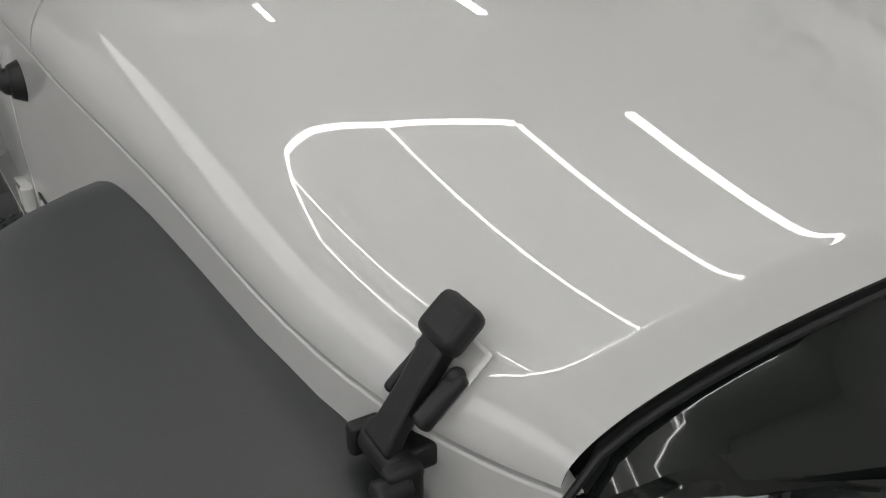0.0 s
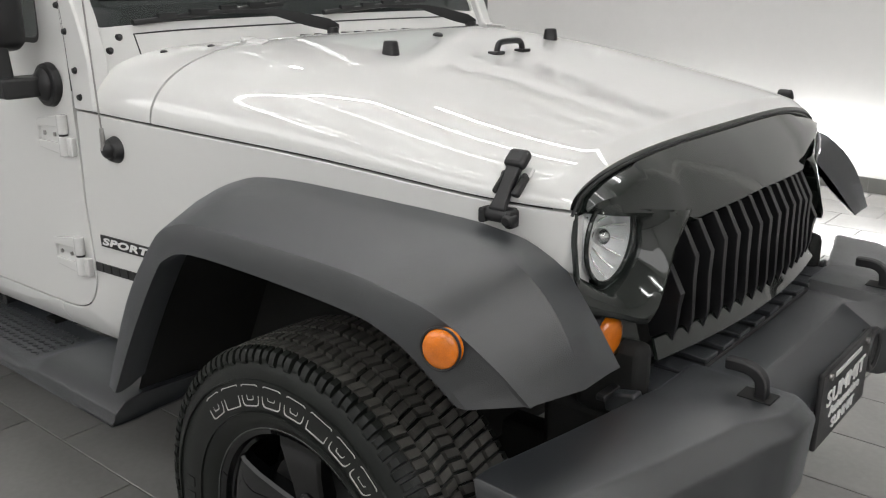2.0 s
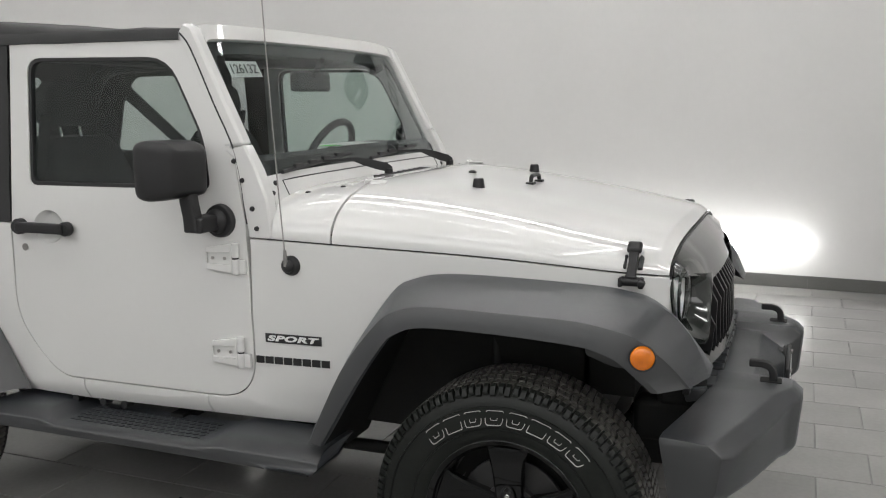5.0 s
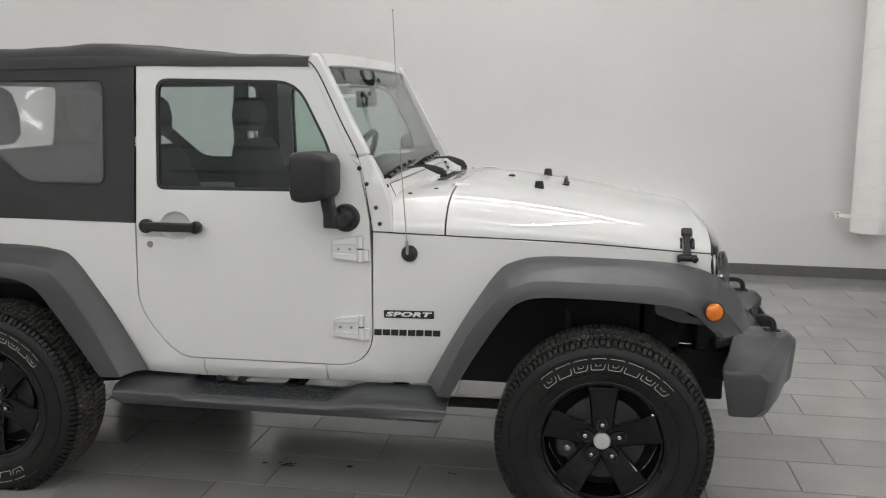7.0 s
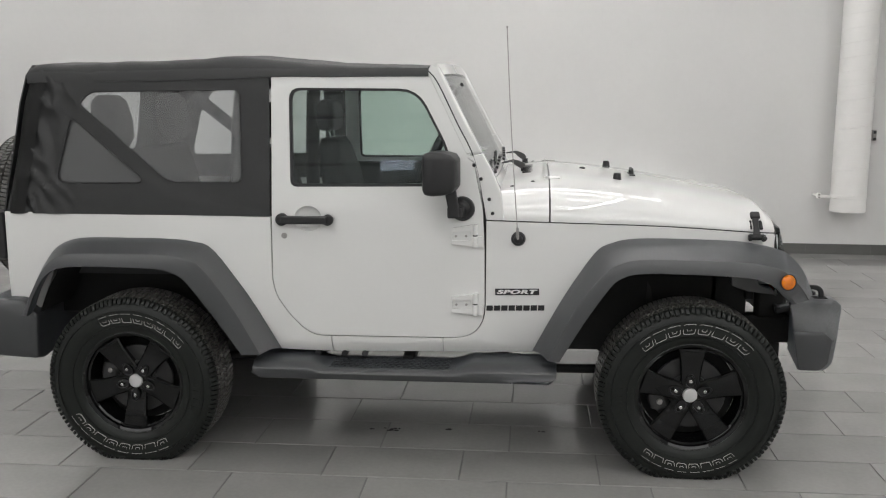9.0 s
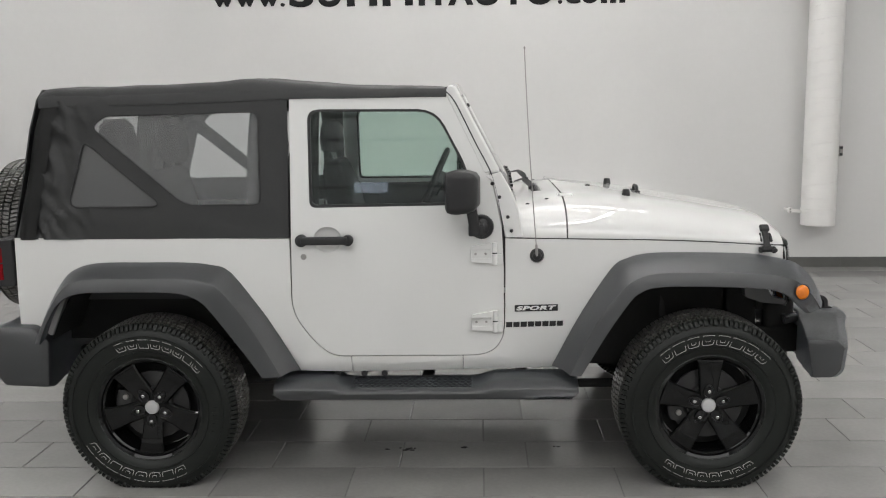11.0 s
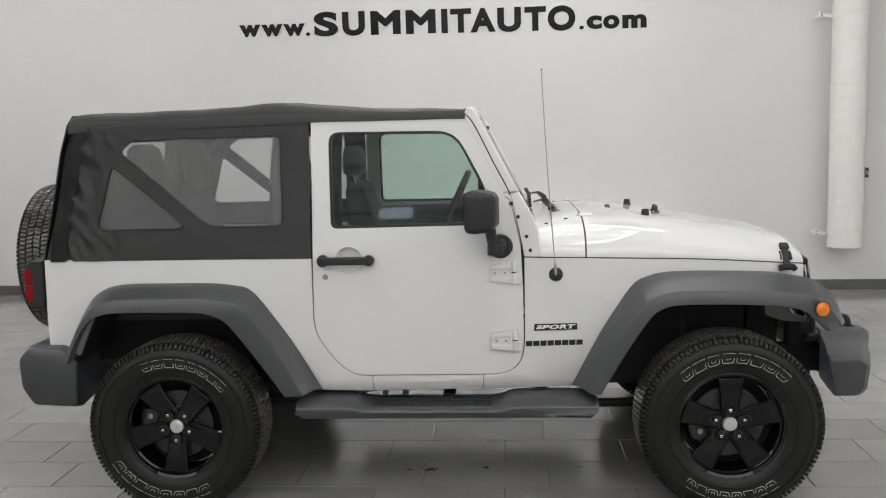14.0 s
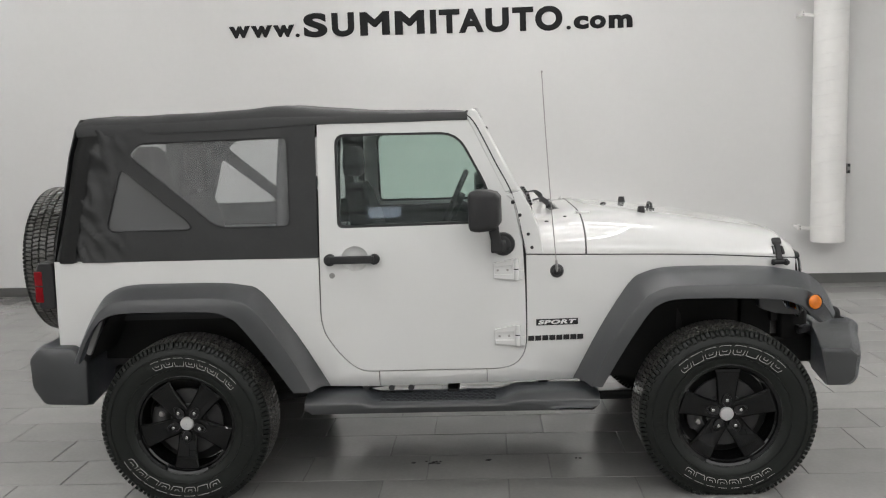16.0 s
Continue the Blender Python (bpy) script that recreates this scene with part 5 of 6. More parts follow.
    bm = bmesh.new()
    rings = []
    for r, y in ((0.031, -0.060), (0.031, -0.072), (0.027, -0.077), (0.012, -0.079), (0.001, -0.0795)):
        rings.append([(r * math.cos(a), y, r * math.sin(a)) for a in [2 * math.pi * k / 28 for k in range(28)]])
    loft(bm, rings, closed=True)
    part("centre_cap", bm, M_CAP, w, "silver centre cap")
    for k in range(5):
        a = math.pi / 2 + 2 * math.pi * k / 5
        c = Vector((0.0635 * math.cos(a), 0, 0.0635 * math.sin(a)))
        bm = bmesh.new()
        d = c.normalized()
        t = Vector((-d.z, 0, d.x))
        loft(bm, [[c - d * 0.010 + d * (math.cos(b) * r * (1.0 if math.cos(b) < 0 else 1.9)) + t * (math.sin(b) * r) + Vector((0, y, 0)) for b in [2 * math.pi * j / 22 for j in range(22)]] for r, y in ((0.0215, -0.0735), (0.0205, -0.0770), (0.0180, -0.0770), (0.0165, -0.0690), (0.002, -0.0690))], closed=True)
        part("lug_seat", bm, M_SATIN, w, "dark lug pocket", angle=40)
        bm = bmesh.new()
        rod(bm, c + Vector((0, -0.058, 0)), c + Vector((0, -0.083, 0)), 0.0105, 6, 0.0085)
        part("lug_nut", bm, M_CHROME, w, bevel=0.002)
    bm = bmesh.new()
    rod(bm, (0, -0.030, 0), (0, -0.012, 0), 0.155, 40)
    rod(bm, (0, -0.050, 0), (0, -0.010, 0), 0.085, 32)
    part("brake_disc", bm, M_CAST, w, "dark iron brake disc", bevel=0.002)
    bm = bmesh.new()
    rows = []
    for r, w2, y in ((0.088, 0.50, -0.030), (0.105, 0.56, -0.048), (0.150, 0.52, -0.052), (0.172, 0.44, -0.040)):
        rows.append([(r * math.cos(math.pi + a), y, r * math.sin(math.pi + a)) for a in [w2 * (k / 6 - 1) for k in range(13)]])
    rows.append([(x, 0.02, z) for x, y, z in rows[-1]])
    loft(bm, rows)
    cal = part("brake_caliper", bm, M_CAST, w, "dark cast brake caliper", bevel=0.004)
    cal.matrix_basis = un
    for a in (-0.34, 0.30):
        bm = bmesh.new()
        c = Vector((0.128 * math.cos(math.pi + a), 0, 0.128 * math.sin(math.pi + a)))
        rod(bm, c + Vector((0, -0.048, 0)), c + Vector((0, -0.062, 0)), 0.014, 14, 0.011)
        pin = part("caliper_pin", bm, M_STEEL, w, bevel=0.002)
        pin.matrix_basis = un
    bm = bmesh.new()
    rod(bm, (0, 0.02, 0), (0, 0.03, 0), 0.20, 40)
    part("backing_plate", bm, M_DARK, w)
    return w


for s in (-1, 1):
    side_turn = pose(0, 0, 0) if s < 0 else pose(0, 0, 0, 0, 0, 180)
    make_wheel("wheel", car, pose(1.212, s * 0.802, HUB) @ side_turn, 0.0, math.radians(-2 if s < 0 else 40))
    make_wheel("wheel", car, pose(-1.212, s * 0.802, HUB) @ side_turn, math.radians(39), math.radians(-168 if s < 0 else 80))
make_wheel("wheel", car, pose(-2.075, 0.02, 1.02, 0, 0, -90), 0.3, 0.5, False, "black spare wheel on the tailgate")
bm = bmesh.new()
rod(bm, (-1.82, 0.02, 1.02), (-2.05, 0.02, 1.02), 0.09, 24)
box(bm, (-1.86, 0.02, 0.95), (0.07, 0.30, 0.32))
part("spare_carrier", bm, M_DARK, car)

# ---- soft top ----
TOPZ = [(-1.672, 1.730), (-1.655, 1.752), (-1.62, 1.766), (-1.45, 1.765), (-1.1, 1.772), (-0.86, 1.782), (-0.74, 1.790), (-0.60, 1.778), (-0.3, 1.752), (0.0, 1.742), (0.08, 1.736), (0.125, 1.726)]
EDGEZ = [(-1.672, 1.690), (-1.65, 1.700), (-1.58, 1.703), (-1.2, 1.704), (-0.74, 1.712), (-0.58, 1.708), (0.125, 1.706)]
TZ = smooth_path(TOPZ, 5)


def wrinkle(x, y, z, k=0.004):
    return k * (noise.noise(Vector((x * 7, y * 3, z * 4))) + 0.5 * noise.noise(Vector((x * 19, y * 8, z * 11))))


bm = bmesh.new()
rows = []
NX = 60
for i in range(NX + 1):
    x = -1.660 + 1.782 * i / NX
    zt, ze = lerp_table(x, TZ), lerp_table(x, EDGEZ)
    w = half(x, 1.70) - 0.004
    row = []
    for k in range(-22, 23):
        q = k / 22
        a = abs(q)
        if a < 0.8:
            y, z = q / 0.8 * (w - 0.050), zt - 0.018 * (a / 0.8) ** 2.5
        else:
            t = (a - 0.8) / 0.2 * math.pi / 2
            y = math.copysign(w - 0.050 + 0.052 * math.sin(t), q)
            z = (zt - 0.018) - (zt - 0.018 - ze) * (1 - math.cos(t))
        z += wrinkle(x, y, 0, 0.005)
        y += math.copysign(wrinkle(x, 3, z, 0.005), q) * (a > 0.7)
        row.append((x, y, z))
    rows.append(row)
loft(bm, rows)
bmesh.ops.recalc_face_normals(bm, faces=bm.faces)
bmesh.ops.solidify(bm, geom=bm.faces[:], thickness=0.008)
top = part("soft_top", bm, M_CLOTH, car, "black cloth soft top with clear vinyl windows", angle=60)

for s in (-1, 1):
    bm = bmesh.new()
    rows = []
    for i in range(49):
        x = -1.655 + 1.760 * i / 48
        ze = lerp_table(x, EDGEZ)
        w = half(x, 1.70) + wrinkle(x, 3, ze, 0.005)
        drop = 0.022 + 0.012 * max(0.0, min(1.0, (-0.55 - x) / 0.2)) + 0.004 * noise.noise(Vector((x * 5, s, 0)))
        rows.append([(x, s * (w - 0.004), ze + 0.012), (x, s * (w + 0.007), ze - 0.002), (x, s * (w + 0.008), ze - drop), (x, s * (w + 0.001), ze - drop - 0.002)])
    loft(bm, rows)
    part("hem", bm, M_CLOTH, top, angle=60)
CURT = [(-0.580, 1.096), (-0.572, 1.700), (-0.75, 1.706), (-1.2, 1.700), (-1.60, 1.694), (-1.632, 1.655), (-1.70, 1.43), (-1.792, 1.10)]
BIGW = round_poly([(-1.365, 1.628), (-0.70, 1.634), (-0.700, 1.240), (-1.030, 1.240), (-1.425, 1.578)], [0.03, 0.035, 0.035, 0.05, 0.03], 5)
TRIW = round_poly([(-1.462, 1.520), (-1.545, 1.236), (-1.118, 1.236)], [0.03, 0.05, 0.07], 6)


REAR = [(1.745, -1.655), (1.68, -1.67), (1.58, -1.70), (1.40, -1.735), (1.22, -1.775), (1.09, -1.80)][::-1]


def curtain(s):
    def at(u, v, d):
        back = max(0.0, (-1.40 - u) / 0.4)
        pull = 0.012 * back
        inside = max(0.0, min(1.0, (u - lerp_table(v, REAR) - 0.05) / 0.06))
        back *= inside
        edge = math.sin(26 * u - 9 * v + 2) * 0.0025 * max(0.0, (v - 1.62) / 0.08)
        k = min(1.0, back * 2.4)
        big = noise.noise(Vector((u * 13 + v * 5.5, v * 5.0, 2 + s)))
        fine = noise.noise(Vector((u * 27 + v * 15, v * 9.0, 7 + s)))
        fold = k * (0.020 * max(0.0, 1 - 1.9 * abs(big)) ** 1.5 + 0.008 * max(0.0, 1 - 1.8 * abs(fine)) ** 1.5 - 0.006)
        wz = wrinkle(u * 0.6 + v * 0.9, s, v * 1.6, 0.004 + 0.012 * back) + fold + edge
        return (u, s * (half(u, v) + 0.002 - d - pull + wz), v)
    bm = plate(CURT, [BIGW, TRIW], at, 0.006, [-1.79 + 0.0125 * k for k in range(32)] + [-1.38 + 0.04 * k for k in range(20)], [1.11 + 0.02 * k for k in range(30)])
    c = part("side_curtain", bm, M_CLOTH, top, "black cloth side curtain", angle=70)
    for name, o in (("vinyl_window", BIGW), ("quarter_window", TRIW)):
        bm = plate(o, (), lambda u, v, d: (u, s * (half(u, v) - 0.003 - d + wrinkle(u, s, v, 0.004)), v), 0.002, [-1.5 + 0.08 * k for k in range(11)], [1.3, 1.4, 1.5])
        # near quarter pane only: its tint carries the darkness of the cabin
        g = part(name, bm, M_VINYL_DARK if o is TRIW and s < 0 else M_VINYL, c, "clear vinyl window with the dark cabin behind put into its tint" if o is TRIW and s < 0 else "clear vinyl window")
        g.visible_shadow = False
    # stitched welt round the openings
    for o in (BIGW, TRIW):
        bm = bmesh.new()
        pts = [(u, s * (half(u, v) + 0.003), v) for u, v in o] + [(o[0][0], s * (half(*o[0]) + 0.003), o[0][1])]
        tube(bm, pts, 0.0035, 6)
        part("welt", bm, M_TRIM, c)
    # rounded corner flap between side and rear curtain
    bm = bmesh.new()
    rows = []
    for k in range(27):
        v = 1.098 + 0.645 * k / 26
        xr = lerp_table(v, REAR) + 0.012
        w = half(-1.7, v) - 0.004 - 0.03 * max(0.0, (v - 1.69) / 0.05) ** 2
        fold = 0.006 * math.sin(21 * v + 1.3) + wrinkle(v * 1.5, s, 4, 0.008)
        row = [(xr + 0.090, s * (w + 0.012), v)]
        for a in (0, 15, 35, 55, 75, 90):
            t = math.radians(a)
            row.append((xr + 0.055 - 0.065 * math.sin(t), s * (w - 0.055 + (0.070 + fold * 0.6) * math.cos(t)), v))
        row.append((xr - 0.008, s * (w - 0.14), v))
        rows.append(row)
    loft(bm, rows)
    bmesh.ops.solidify(bm, geom=bm.faces[:], thickness=0.004)
    part("corner_flap", bm, M_CLOTH, c, "folded cloth corner flap", angle=60)


for s in (-1, 1):
    curtain(s)


def on_rear(u, v, d):
    return (lerp_table(v, REAR) + d + 0.010 * math.cos(3 * u), u * (half(-1.7, v) - 0.012) / 0.80, v + 0.0)


REARW = round_poly([(-0.50, 1.30), (0.50, 1.30), (0.48, 1.62), (-0.48, 1.62)], 0.05, 5)
cuts = [k * 0.08 for k in range(-9, 10)]
part("rear_curtain", plate([(-0.80, 1.09), (0.80, 1.09), (0.80, 1.70), (0.76, 1.745), (-0.76, 1.745), (-0.80, 1.70)], [REARW], on_rear, 0.006, cuts, [1.22, 1.4, 1.58, 1.68]), M_CLOTH, top, angle=60)
g = part("rear_vinyl_window", plate(REARW, (), lambda u, v, d: on_rear(u, v, d + 0.002), 0.002, cuts, [1.22, 1.4, 1.58]), M_VINYL, top, "clear vinyl rear window")
g.visible_shadow = False
bm = bmesh.new()
box(bm, (0.108, 0, 1.711), (0.03, 1.38, 0.030))
part("header_rail", bm, M_TRIM, top, bevel=0.008)
for s in (-1, 1):
    side("door_rail", [(-0.59, 1.690), (0.10, 1.703), (0.10, 1.718), (-0.59, 1.712)], s, M_TRIM, out=-0.004, thick=0.03, parent=top, bevel=0.003)

# ---- cabin ----
for name, c, d in (("cabin_floor", (-0.15, 0, 0.545), (1.00, 1.46, 0.03)), ("load_floor", (-1.20, 0, 0.80), (1.16, 1.20, 0.03)), ("seat_riser", (-0.63, 0, 0.67), (0.03, 1.46, 0.26)), ("firewall", (0.40, 0, 0.80), (0.03, 1.44, 0.52))):
    bm = bmesh.new()
    box(bm, c, d)
    part(name, bm, M_DASH, car)
bm = bmesh.new()
rows = []
for y in [k * 0.0742 for k in range(-10, 11)]:
    b = 0.03 * math.exp(-((y - 0.37) / 0.16) ** 2)
    rows.append([(0.36, y, 0.85), (0.37, y, 1.20), (0.332, y, 1.300), (0.29, y, 1.318), (0.20, y, 1.312 + b * 0.5), (0.13, y, 1.27 + b), (0.12, y, 1.20), (0.16, y, 1.05), (0.20, y, 0.85)])
loft(bm, rows, closed=True, caps=True)
dash = part("dashboard", bm, M_DASH, car, "charcoal dashboard", angle=40, bevel=0.01)
bm = plate([(0.245, -0.15), (0.305, -0.15), (0.305, -0.085), (0.245, -0.085)], (), lambda u, v, d: (u, v, 1.329 - d), 0.002)
part("green_tag", bm, M_GREEN, dash, "green paper tag")
bm = plate([(0.205, -0.083), (0.315, -0.083), (0.315, 0.20), (0.205, 0.20)], (), lambda u, v, d: (u, v, 1.328 - d), 0.002)
part("papers", bm, M_SIGNWHITE, dash, "white papers on the dashboard")
# steering wheel
m = pose(-0.014, 0.37, 1.235, 0, -65, 0)
bm = bmesh.new()
tube(bm, [m @ Vector((0.185 * math.cos(2 * math.pi * k / 36), 0.185 * math.sin(2 * math.pi * k / 36), 0)) for k in range(37)], 0.016, 10)
sw = part("steering_wheel", bm, M_DASH, car, "black steering wheel")
bm = bmesh.new()
for a in (0, math.pi, -math.pi / 2):
    rod(bm, m @ Vector((0, 0, -0.02)), m @ Vector((0.18 * math.sin(a), 0.18 * math.cos(a), 0)), 0.018, 8)
rod(bm, m @ Vector((0, 0, -0.05)), m @ Vector((0, 0, 0.01)), 0.07, 24)
rod(bm, m @ Vector((0, 0, -0.20)), m @ Vector((0, 0, -0.03)), 0.03, 14)
part("hub", bm, M_DASH, sw, bevel=0.006)


def seat(y, back=0.0):
    bm = bmesh.new()
    rows = []
    for z, x, w, d in ((0.62, -0.40, 0.22, 0.05), (0.66, -0.42, 0.245, 0.075), (0.95, -0.47, 0.250, 0.080), (1.20, -0.520, 0.235, 0.070), (1.315, -0.545, 0.205, 0.058), (1.365, -0.555, 0.16, 0.042)):
        ring = round_poly([(-d, -w), (d, -w), (d * 0.75, 0), (d, w), (-d, w)], [0.04, 0.05, 0.05, 0.05, 0.04], 4)
        rows.append([(x - back + u, y + v, z) for u, v in ring])
    loft(bm, rows, closed=True, caps=True)
    st = part("seat", bm, M_SEAT, car, "charcoal cloth bucket seat", angle=60)
    bm = bmesh.new()
    rows = []
    for x, w, zt in ((-0.44, 0.235, 0.78), (-0.20, 0.245, 0.80), (0.0, 0.24, 0.815), (0.06, 0.21, 0.79)):
        ring = round_poly([(-w, 0.62), (w, 0.62), (w, zt), (0, zt - 0.02), (-w, zt)], 0.04, 4)
        rows.append([(x - back, y + u, v) for u, v in ring])
    loft(bm, rows, closed=True, caps=True)
    part("seat_cushion", bm, M_SEAT, st, angle=60)
    bm = bmesh.new()
    rows = []
    for z, w, d in ((1.405, 0.09, 0.035), (1.42, 0.125, 0.048), (1.48, 0.135, 0.052), (1.545, 0.120, 0.046), (1.57, 0.085, 0.032)):
        ring = round_poly([(-d, -w), (d, -w), (d, w), (-d, w)], 0.035, 4)
        rows.append([(-0.575 - back + u, y + v, z) for u, v in ring])
    loft(bm, rows, closed=True, caps=True)
    part("headrest", bm, M_SEAT, st, angle=60)
    bm = bmesh.new()
    for k in (-0.05, 0.05):
        rod(bm, (-0.562 - back, y + k, 1.34), (-0.572 - back, y + k, 1.42), 0.007, 8)
    part("headrest_post", bm, M_CHROME, st)


seat(-0.37, 0.16)
seat(0.37)
# rear bench
bm = bmesh.new()
box(bm, (-1.16, 0, 0.92), (0.42, 0.95, 0.16))
box(bm, (-1.43, 0, 1.13), (0.12, 0.95, 0.42), pose(0, 0, 0, 0, -16, 0))
rb = part("rear_bench", bm, M_SEAT, car, "charcoal cloth rear bench", bevel=0.04, seg=4)
for y in (-0.37, 0.37):
    bm = bmesh.new()
    rows = []
    for z, w, d in ((1.36, 0.07, 0.040), (1.40, 0.11, 0.056), (1.49, 0.115, 0.060), (1.58, 0.10, 0.052), (1.61, 0.07, 0.030)):
        rows.append([(-1.462 - 0.10 * (z - 1.36) + u, y + v, z) for u, v in round_poly([(-d, -w), (d, -w), (d, w), (-d, w)], 0.03, 4)])
    loft(bm, rows, closed=True, caps=True)
    part("rear_headrest", bm, M_SEAT, rb, angle=60)
# padded sport bar
bm = bmesh.new()
tube(bm, [(-0.72, 0.66 * k / 8, 1.68) for k in range(-8, 9)], 0.038, 12)
bar = part("sport_bar", bm, M_CLOTH, car, "black padded sport bar")
for s in (-1, 1):
    for pts, r in (([(0.110, s * 0.62, 1.625), (0.05, s * 0.63, 1.665), (-0.30, s * 0.635, 1.675), (-0.70, s * 0.635, 1.68)], 0.034),
                   ([(-0.72, s * 0.635, 1.68), (-0.74, s * 0.66, 1.50), (-0.76, s * 0.69, 1.10), (-0.76, s * 0.69, 0.60)], 0.040),
                   ([(-0.72, s * 0.635, 1.675), (-1.20, s * 0.64, 1.675), (-1.48, s * 0.65, 1.63), (-1.60, s * 0.66, 1.35), (-1.66, s * 0.66, 0.95)], 0.034)):
        bm = bmesh.new()
        tube(bm, smooth_path(pts, 5), r, 12)
        part("bar", bm, M_CLOTH, bar)
# rear-view mirror and belts
bm = bmesh.new()
box(bm, (0.13, 0.0, 1.565), (0.035, 0.26, 0.075))
rod(bm, (0.14, 0, 1.58), (0.19, 0, 1.655), 0.012, 10)
part("rear_view_mirror", bm, M_TRIM, car, bevel=0.012, seg=3)
for s in (-1, 1):
    bm = bmesh.new()
    a, b = Vector((-0.74, s * 0.625, 1.45)), Vector((-0.60, s * 0.60, 0.75))
    box(bm, (a + b) / 2, (0.004, 0.046, (a - b).length), pose(0, 0, 0, 0, 11, 0))
    part("seat_belt", bm, M_TRIM, car)
    # sun visors
    bm = bmesh.new()
    box(bm, (0.06, s * 0.36, 1.665), (0.17, 0.40, 0.02), pose(0, 0, 0, 0, 14, 0))
    part("sun_visor", bm, M_DASH, car, bevel=0.008)

# ---- under the body ----
bm = bmesh.new()
box(bm, (0.88, 0, 0.72), (0.96, 1.10, 0.54))
box(bm, (1.42, 0, 0.815), (0.15, 1.10, 0.37))
part("engine_bay", bm, M_DARK, car)
bm = bmesh.new()
box(bm, (-1.20, 0, 0.69), (1.15, 1.12, 0.20))
part("rear_tub", bm, M_DARK, car)
bm = bmesh.new()
box(bm, (-0.08, 0, 0.505), (1.10, 1.36, 0.05))
part("floor_pan", bm, M_DARK, car)
for s in (-1, 1):
    bm = bmesh.new()
    loft(bm, [[(x, s * y, z) for x, z in smooth_path([(0.60, 0.40), (0.66, 0.53), (0.80, 0.80), (0.96, 0.90), (1.2, 0.92), (1.45, 0.90), (1.56, 0.82)], 4)] for y in (0.50, 0.86)])
    part("wheel_liner", bm, M_DARK, car)
    bm = bmesh.new()
    loft(bm, [[(x, s * y, z) for x, z in smooth_path([(-0.68, 0.50), (-0.90, 0.82), (-1.05, 0.90), (-1.2, 0.91), (-1.44, 0.90), (-1.56, 0.82), (-1.64, 0.66)], 4)] for y in (0.50, 0.86)])
    part("wheel_liner", bm, M_DARK, car)
    bm = bmesh.new()
    box(bm, (-0.20, s * 0.42, 0.472), (3.1, 0.07, 0.09))
    box(bm, (1.50, s * 0.42, 0.440), (0.36, 0.07, 0.09))
    part("chassis_rail", bm, M_DARK, car, bevel=0.01)
    bm = bmesh.new()
    tube(bm, [(1.19 + 0.055 * math.cos(k * 0.7), s * 0.46 + 0.055 * math.sin(k * 0.7), 0.42 + 0.0045 * k) for k in range(70)], 0.007, 6)
    part("coil_spring", bm, M_DARK, car)
    bm = bmesh.new()
    rod(bm, (1.10, s * 0.55, 0.36), (1.06, s * 0.52, 0.84), 0.026, 12)
    part("shock_absorber", bm, M_TRIM, car)
    bm = bmesh.new()
    rod(bm, (-1.05, s * 0.50, 0.36), (-0.98, s * 0.46, 0.80), 0.026, 12)
    part("shock_absorber", bm, M_TRIM, car)
    bm = plate(round_poly([(1.385, 0.865), (1.47, 0.865), (1.505, 0.80), (1.565, 0.785), (1.565, 0.765), (1.46, 0.775), (1.39, 0.80)], 0.01), (), lambda u, v, d: (u, s * (0.74 - d), v), 0.05)
    part("flare_support", bm, M_PLASTIC, car, bevel=0.006)
    for a, b in (((1.16, s * 0.50, 0.345), (0.42, s * 0.50, 0.338)), ((-0.95, s * 0.50, 0.36), (-0.35, s * 0.40, 0.40))):
        bm = bmesh.new()
        rod(bm, a, b, 0.022, 10)
        part("control_arm", bm, M_DARK, car)
for x in (1.212, -1.212):
    bm = bmesh.new()
    rod(bm, (x, -0.76, HUB), (x, 0.76, HUB), 0.042, 16)
    ball(bm, (x, 0.30 if x > 0 else 0.0, HUB), (0.14, 0.11, 0.13), 12)
    part("axle", bm, M_DARK, car)
bm = bmesh.new()
rod(bm, (-1.0, 0.05, 0.38), (1.0, 0.05, 0.40), 0.03, 12)
box(bm, (-0.1, 0.0, 0.44), (0.55, 0.34, 0.12))
box(bm, (-1.45, 0.1, 0.50), (0.45, 0.75, 0.16))
part("drive_train", bm, M_DARK, car, bevel=0.02)
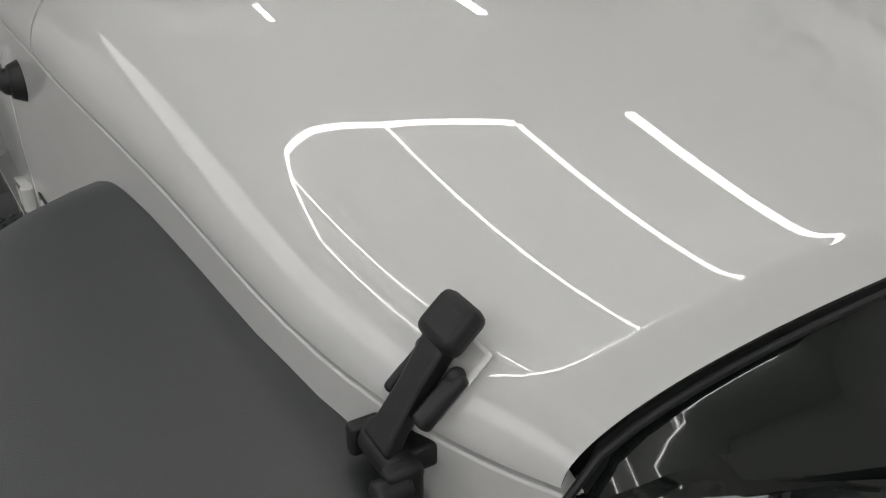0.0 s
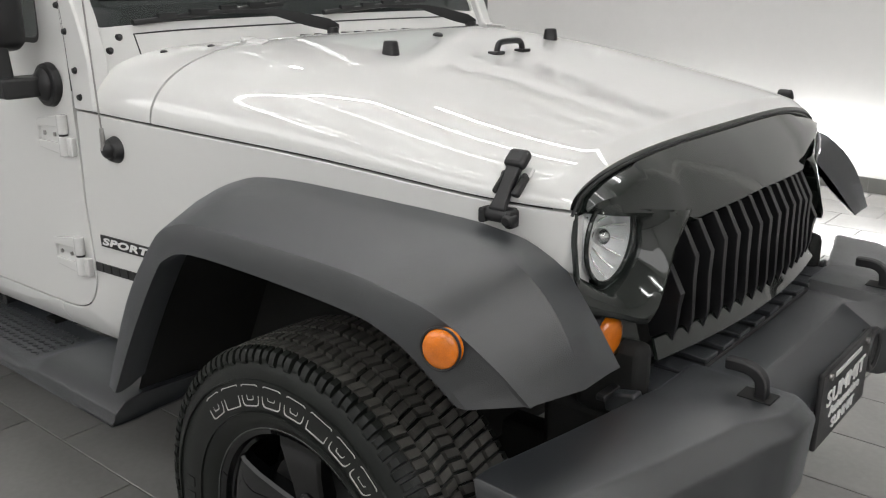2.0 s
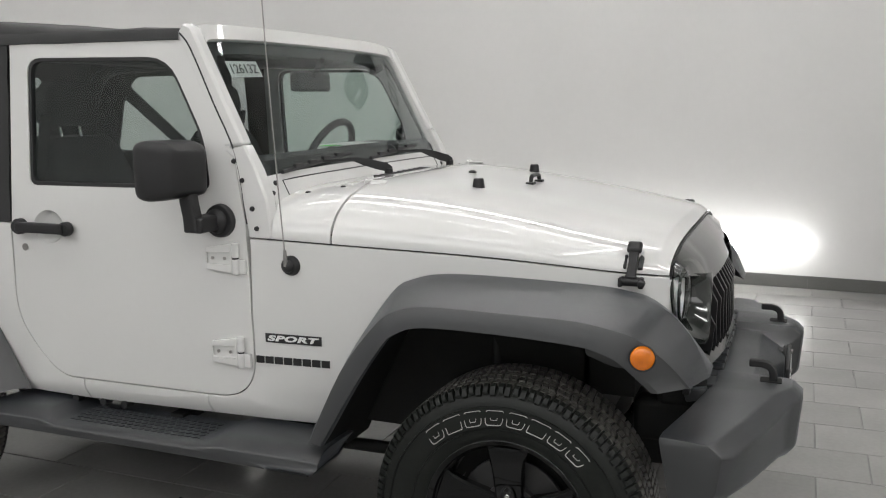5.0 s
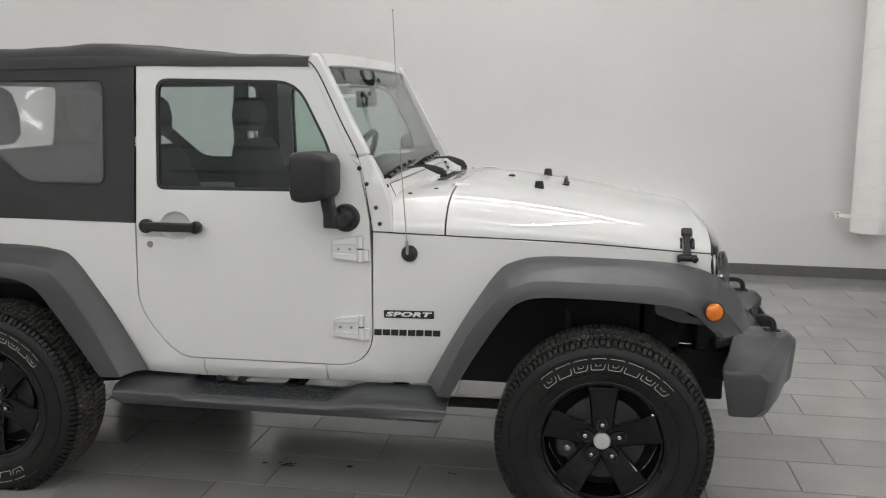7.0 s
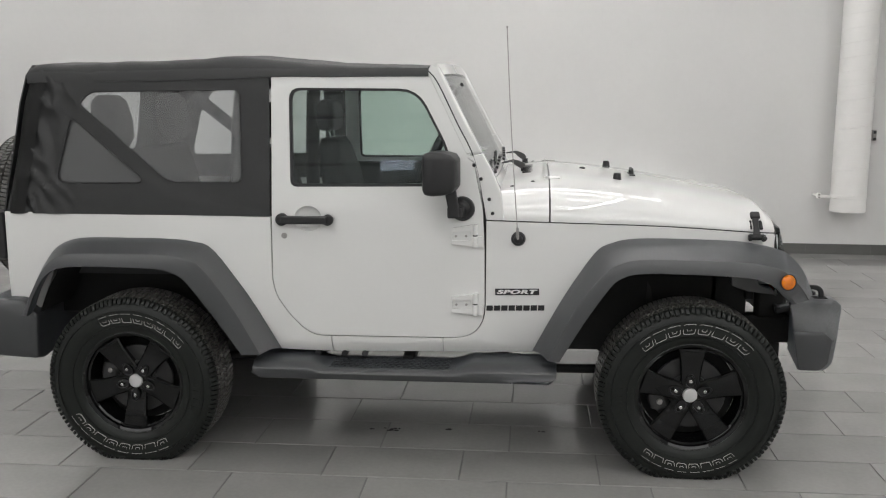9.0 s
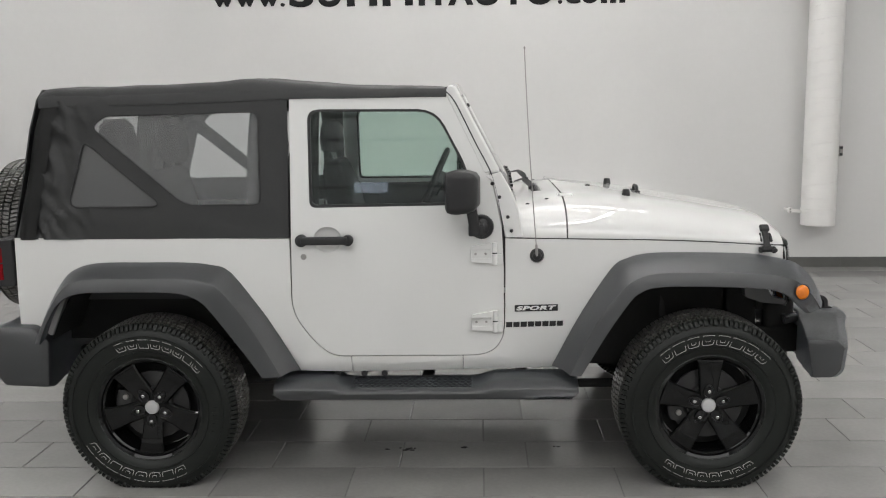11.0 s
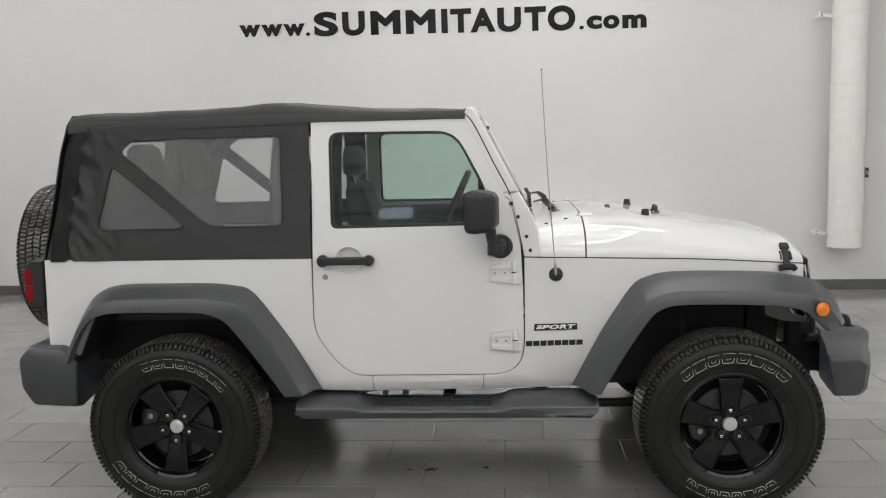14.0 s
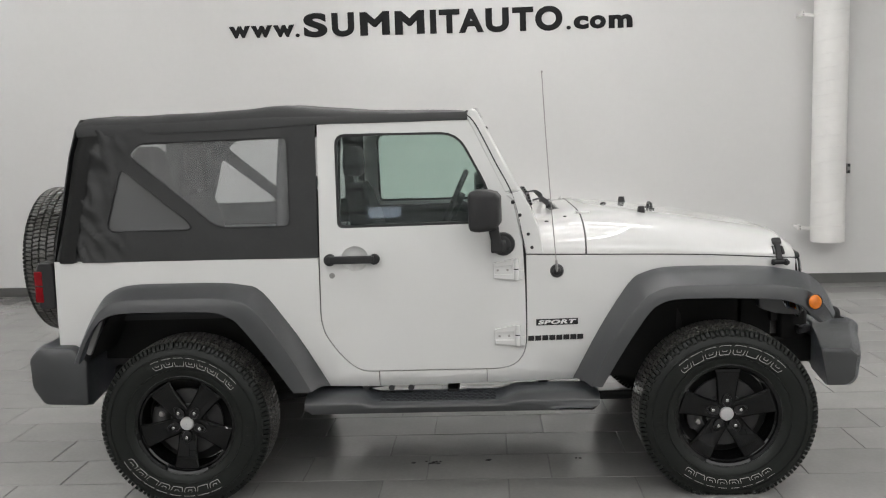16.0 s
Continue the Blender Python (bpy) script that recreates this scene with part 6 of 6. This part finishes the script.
for s in (-1, 1):
    bm = bmesh.new()
    box(bm, (1.60, s * 0.45, 0.545), (0.24, 0.09, 0.13))
    # added filler block, keeps the gap between flare and bumper dark
    box(bm, (1.62, s * 0.47, 0.67), (0.14, 0.05, 0.16))
    part("frame_horn", bm, M_DARK, car, bevel=0.02)
    bm = bmesh.new()
    box(bm, (1.665, s * 0.510, 0.648), (0.065, 0.03, 0.036), pose(0, 0, 0, 0, -12, 0))
    part("bumper_bracket", bm, M_PLASTIC, car, bevel=0.005)

# ---- floor tiles ----
TW, TD = 0.594, 0.319
bm = bmesh.new()
box(bm, (0, 0, -0.004), (TW - 0.005, TD - 0.005, 0.008))
bmesh.ops.bevel(bm, geom=[e for e in bm.edges if e.verts[0].co.z > -0.001 and e.verts[1].co.z > -0.001], offset=0.0012, segments=1, affect="EDGES")
tile_mesh = bpy.data.meshes.new("floor_tile")
bm.to_mesh(tile_mesh)
tile_mesh.materials.append(M_TILE)
rest = []
near = 0
for r in range(-28, 15):
    yc = 0.269 - TD / 2 + r * TD
    phase = 0.45 if r % 2 == 0 else 0.245
    for c in range(-17, 14):
        xc = phase + (c + 0.5) * TW
        x0, x1 = max(xc - TW / 2, X0), min(xc + TW / 2, X1)
        y0, y1 = max(yc - TD / 2, Y0), min(yc + TD / 2, Y1)
        if x1 - x0 < 0.02 or y1 - y0 < 0.02:
            continue
        whole = x1 - x0 > TW - 0.001 and y1 - y0 > TD - 0.001
        if whole and -2.9 < xc < 4.3 and -1.6 < yc < 4.4 and near < 300:
            near += 1
            ob = new("floor_tile", tile_mesh)
            ob.location = (xc, yc, 0)
            ob.parent = floor
        else:
            rest.append((x0 + 0.0025, x1 - 0.0025, y0 + 0.0025, y1 - 0.0025))
bm = bmesh.new()
verts, faces = [], []
for x0, x1, y0, y1 in rest:
    k = len(verts)
    for z in (-0.001, -0.006):
        verts += [(x0, y0, z), (x1, y0, z), (x1, y1, z), (x0, y1, z)]
    faces.append((k, k + 1, k + 2, k + 3))
    faces += [(k + i, k + 4 + i, k + 4 + (i + 1) % 4, k + (i + 1) % 4) for i in range(4)]
bm.free()
me = bpy.data.meshes.new("floor_tiles_far")
me.from_pydata(verts, [], faces)
me.materials.append(M_TILE)
far = new("floor_tiles_far", me)
far.parent = floor
tagged(far, "grey porcelain floor tiles further off", kind="stuff")
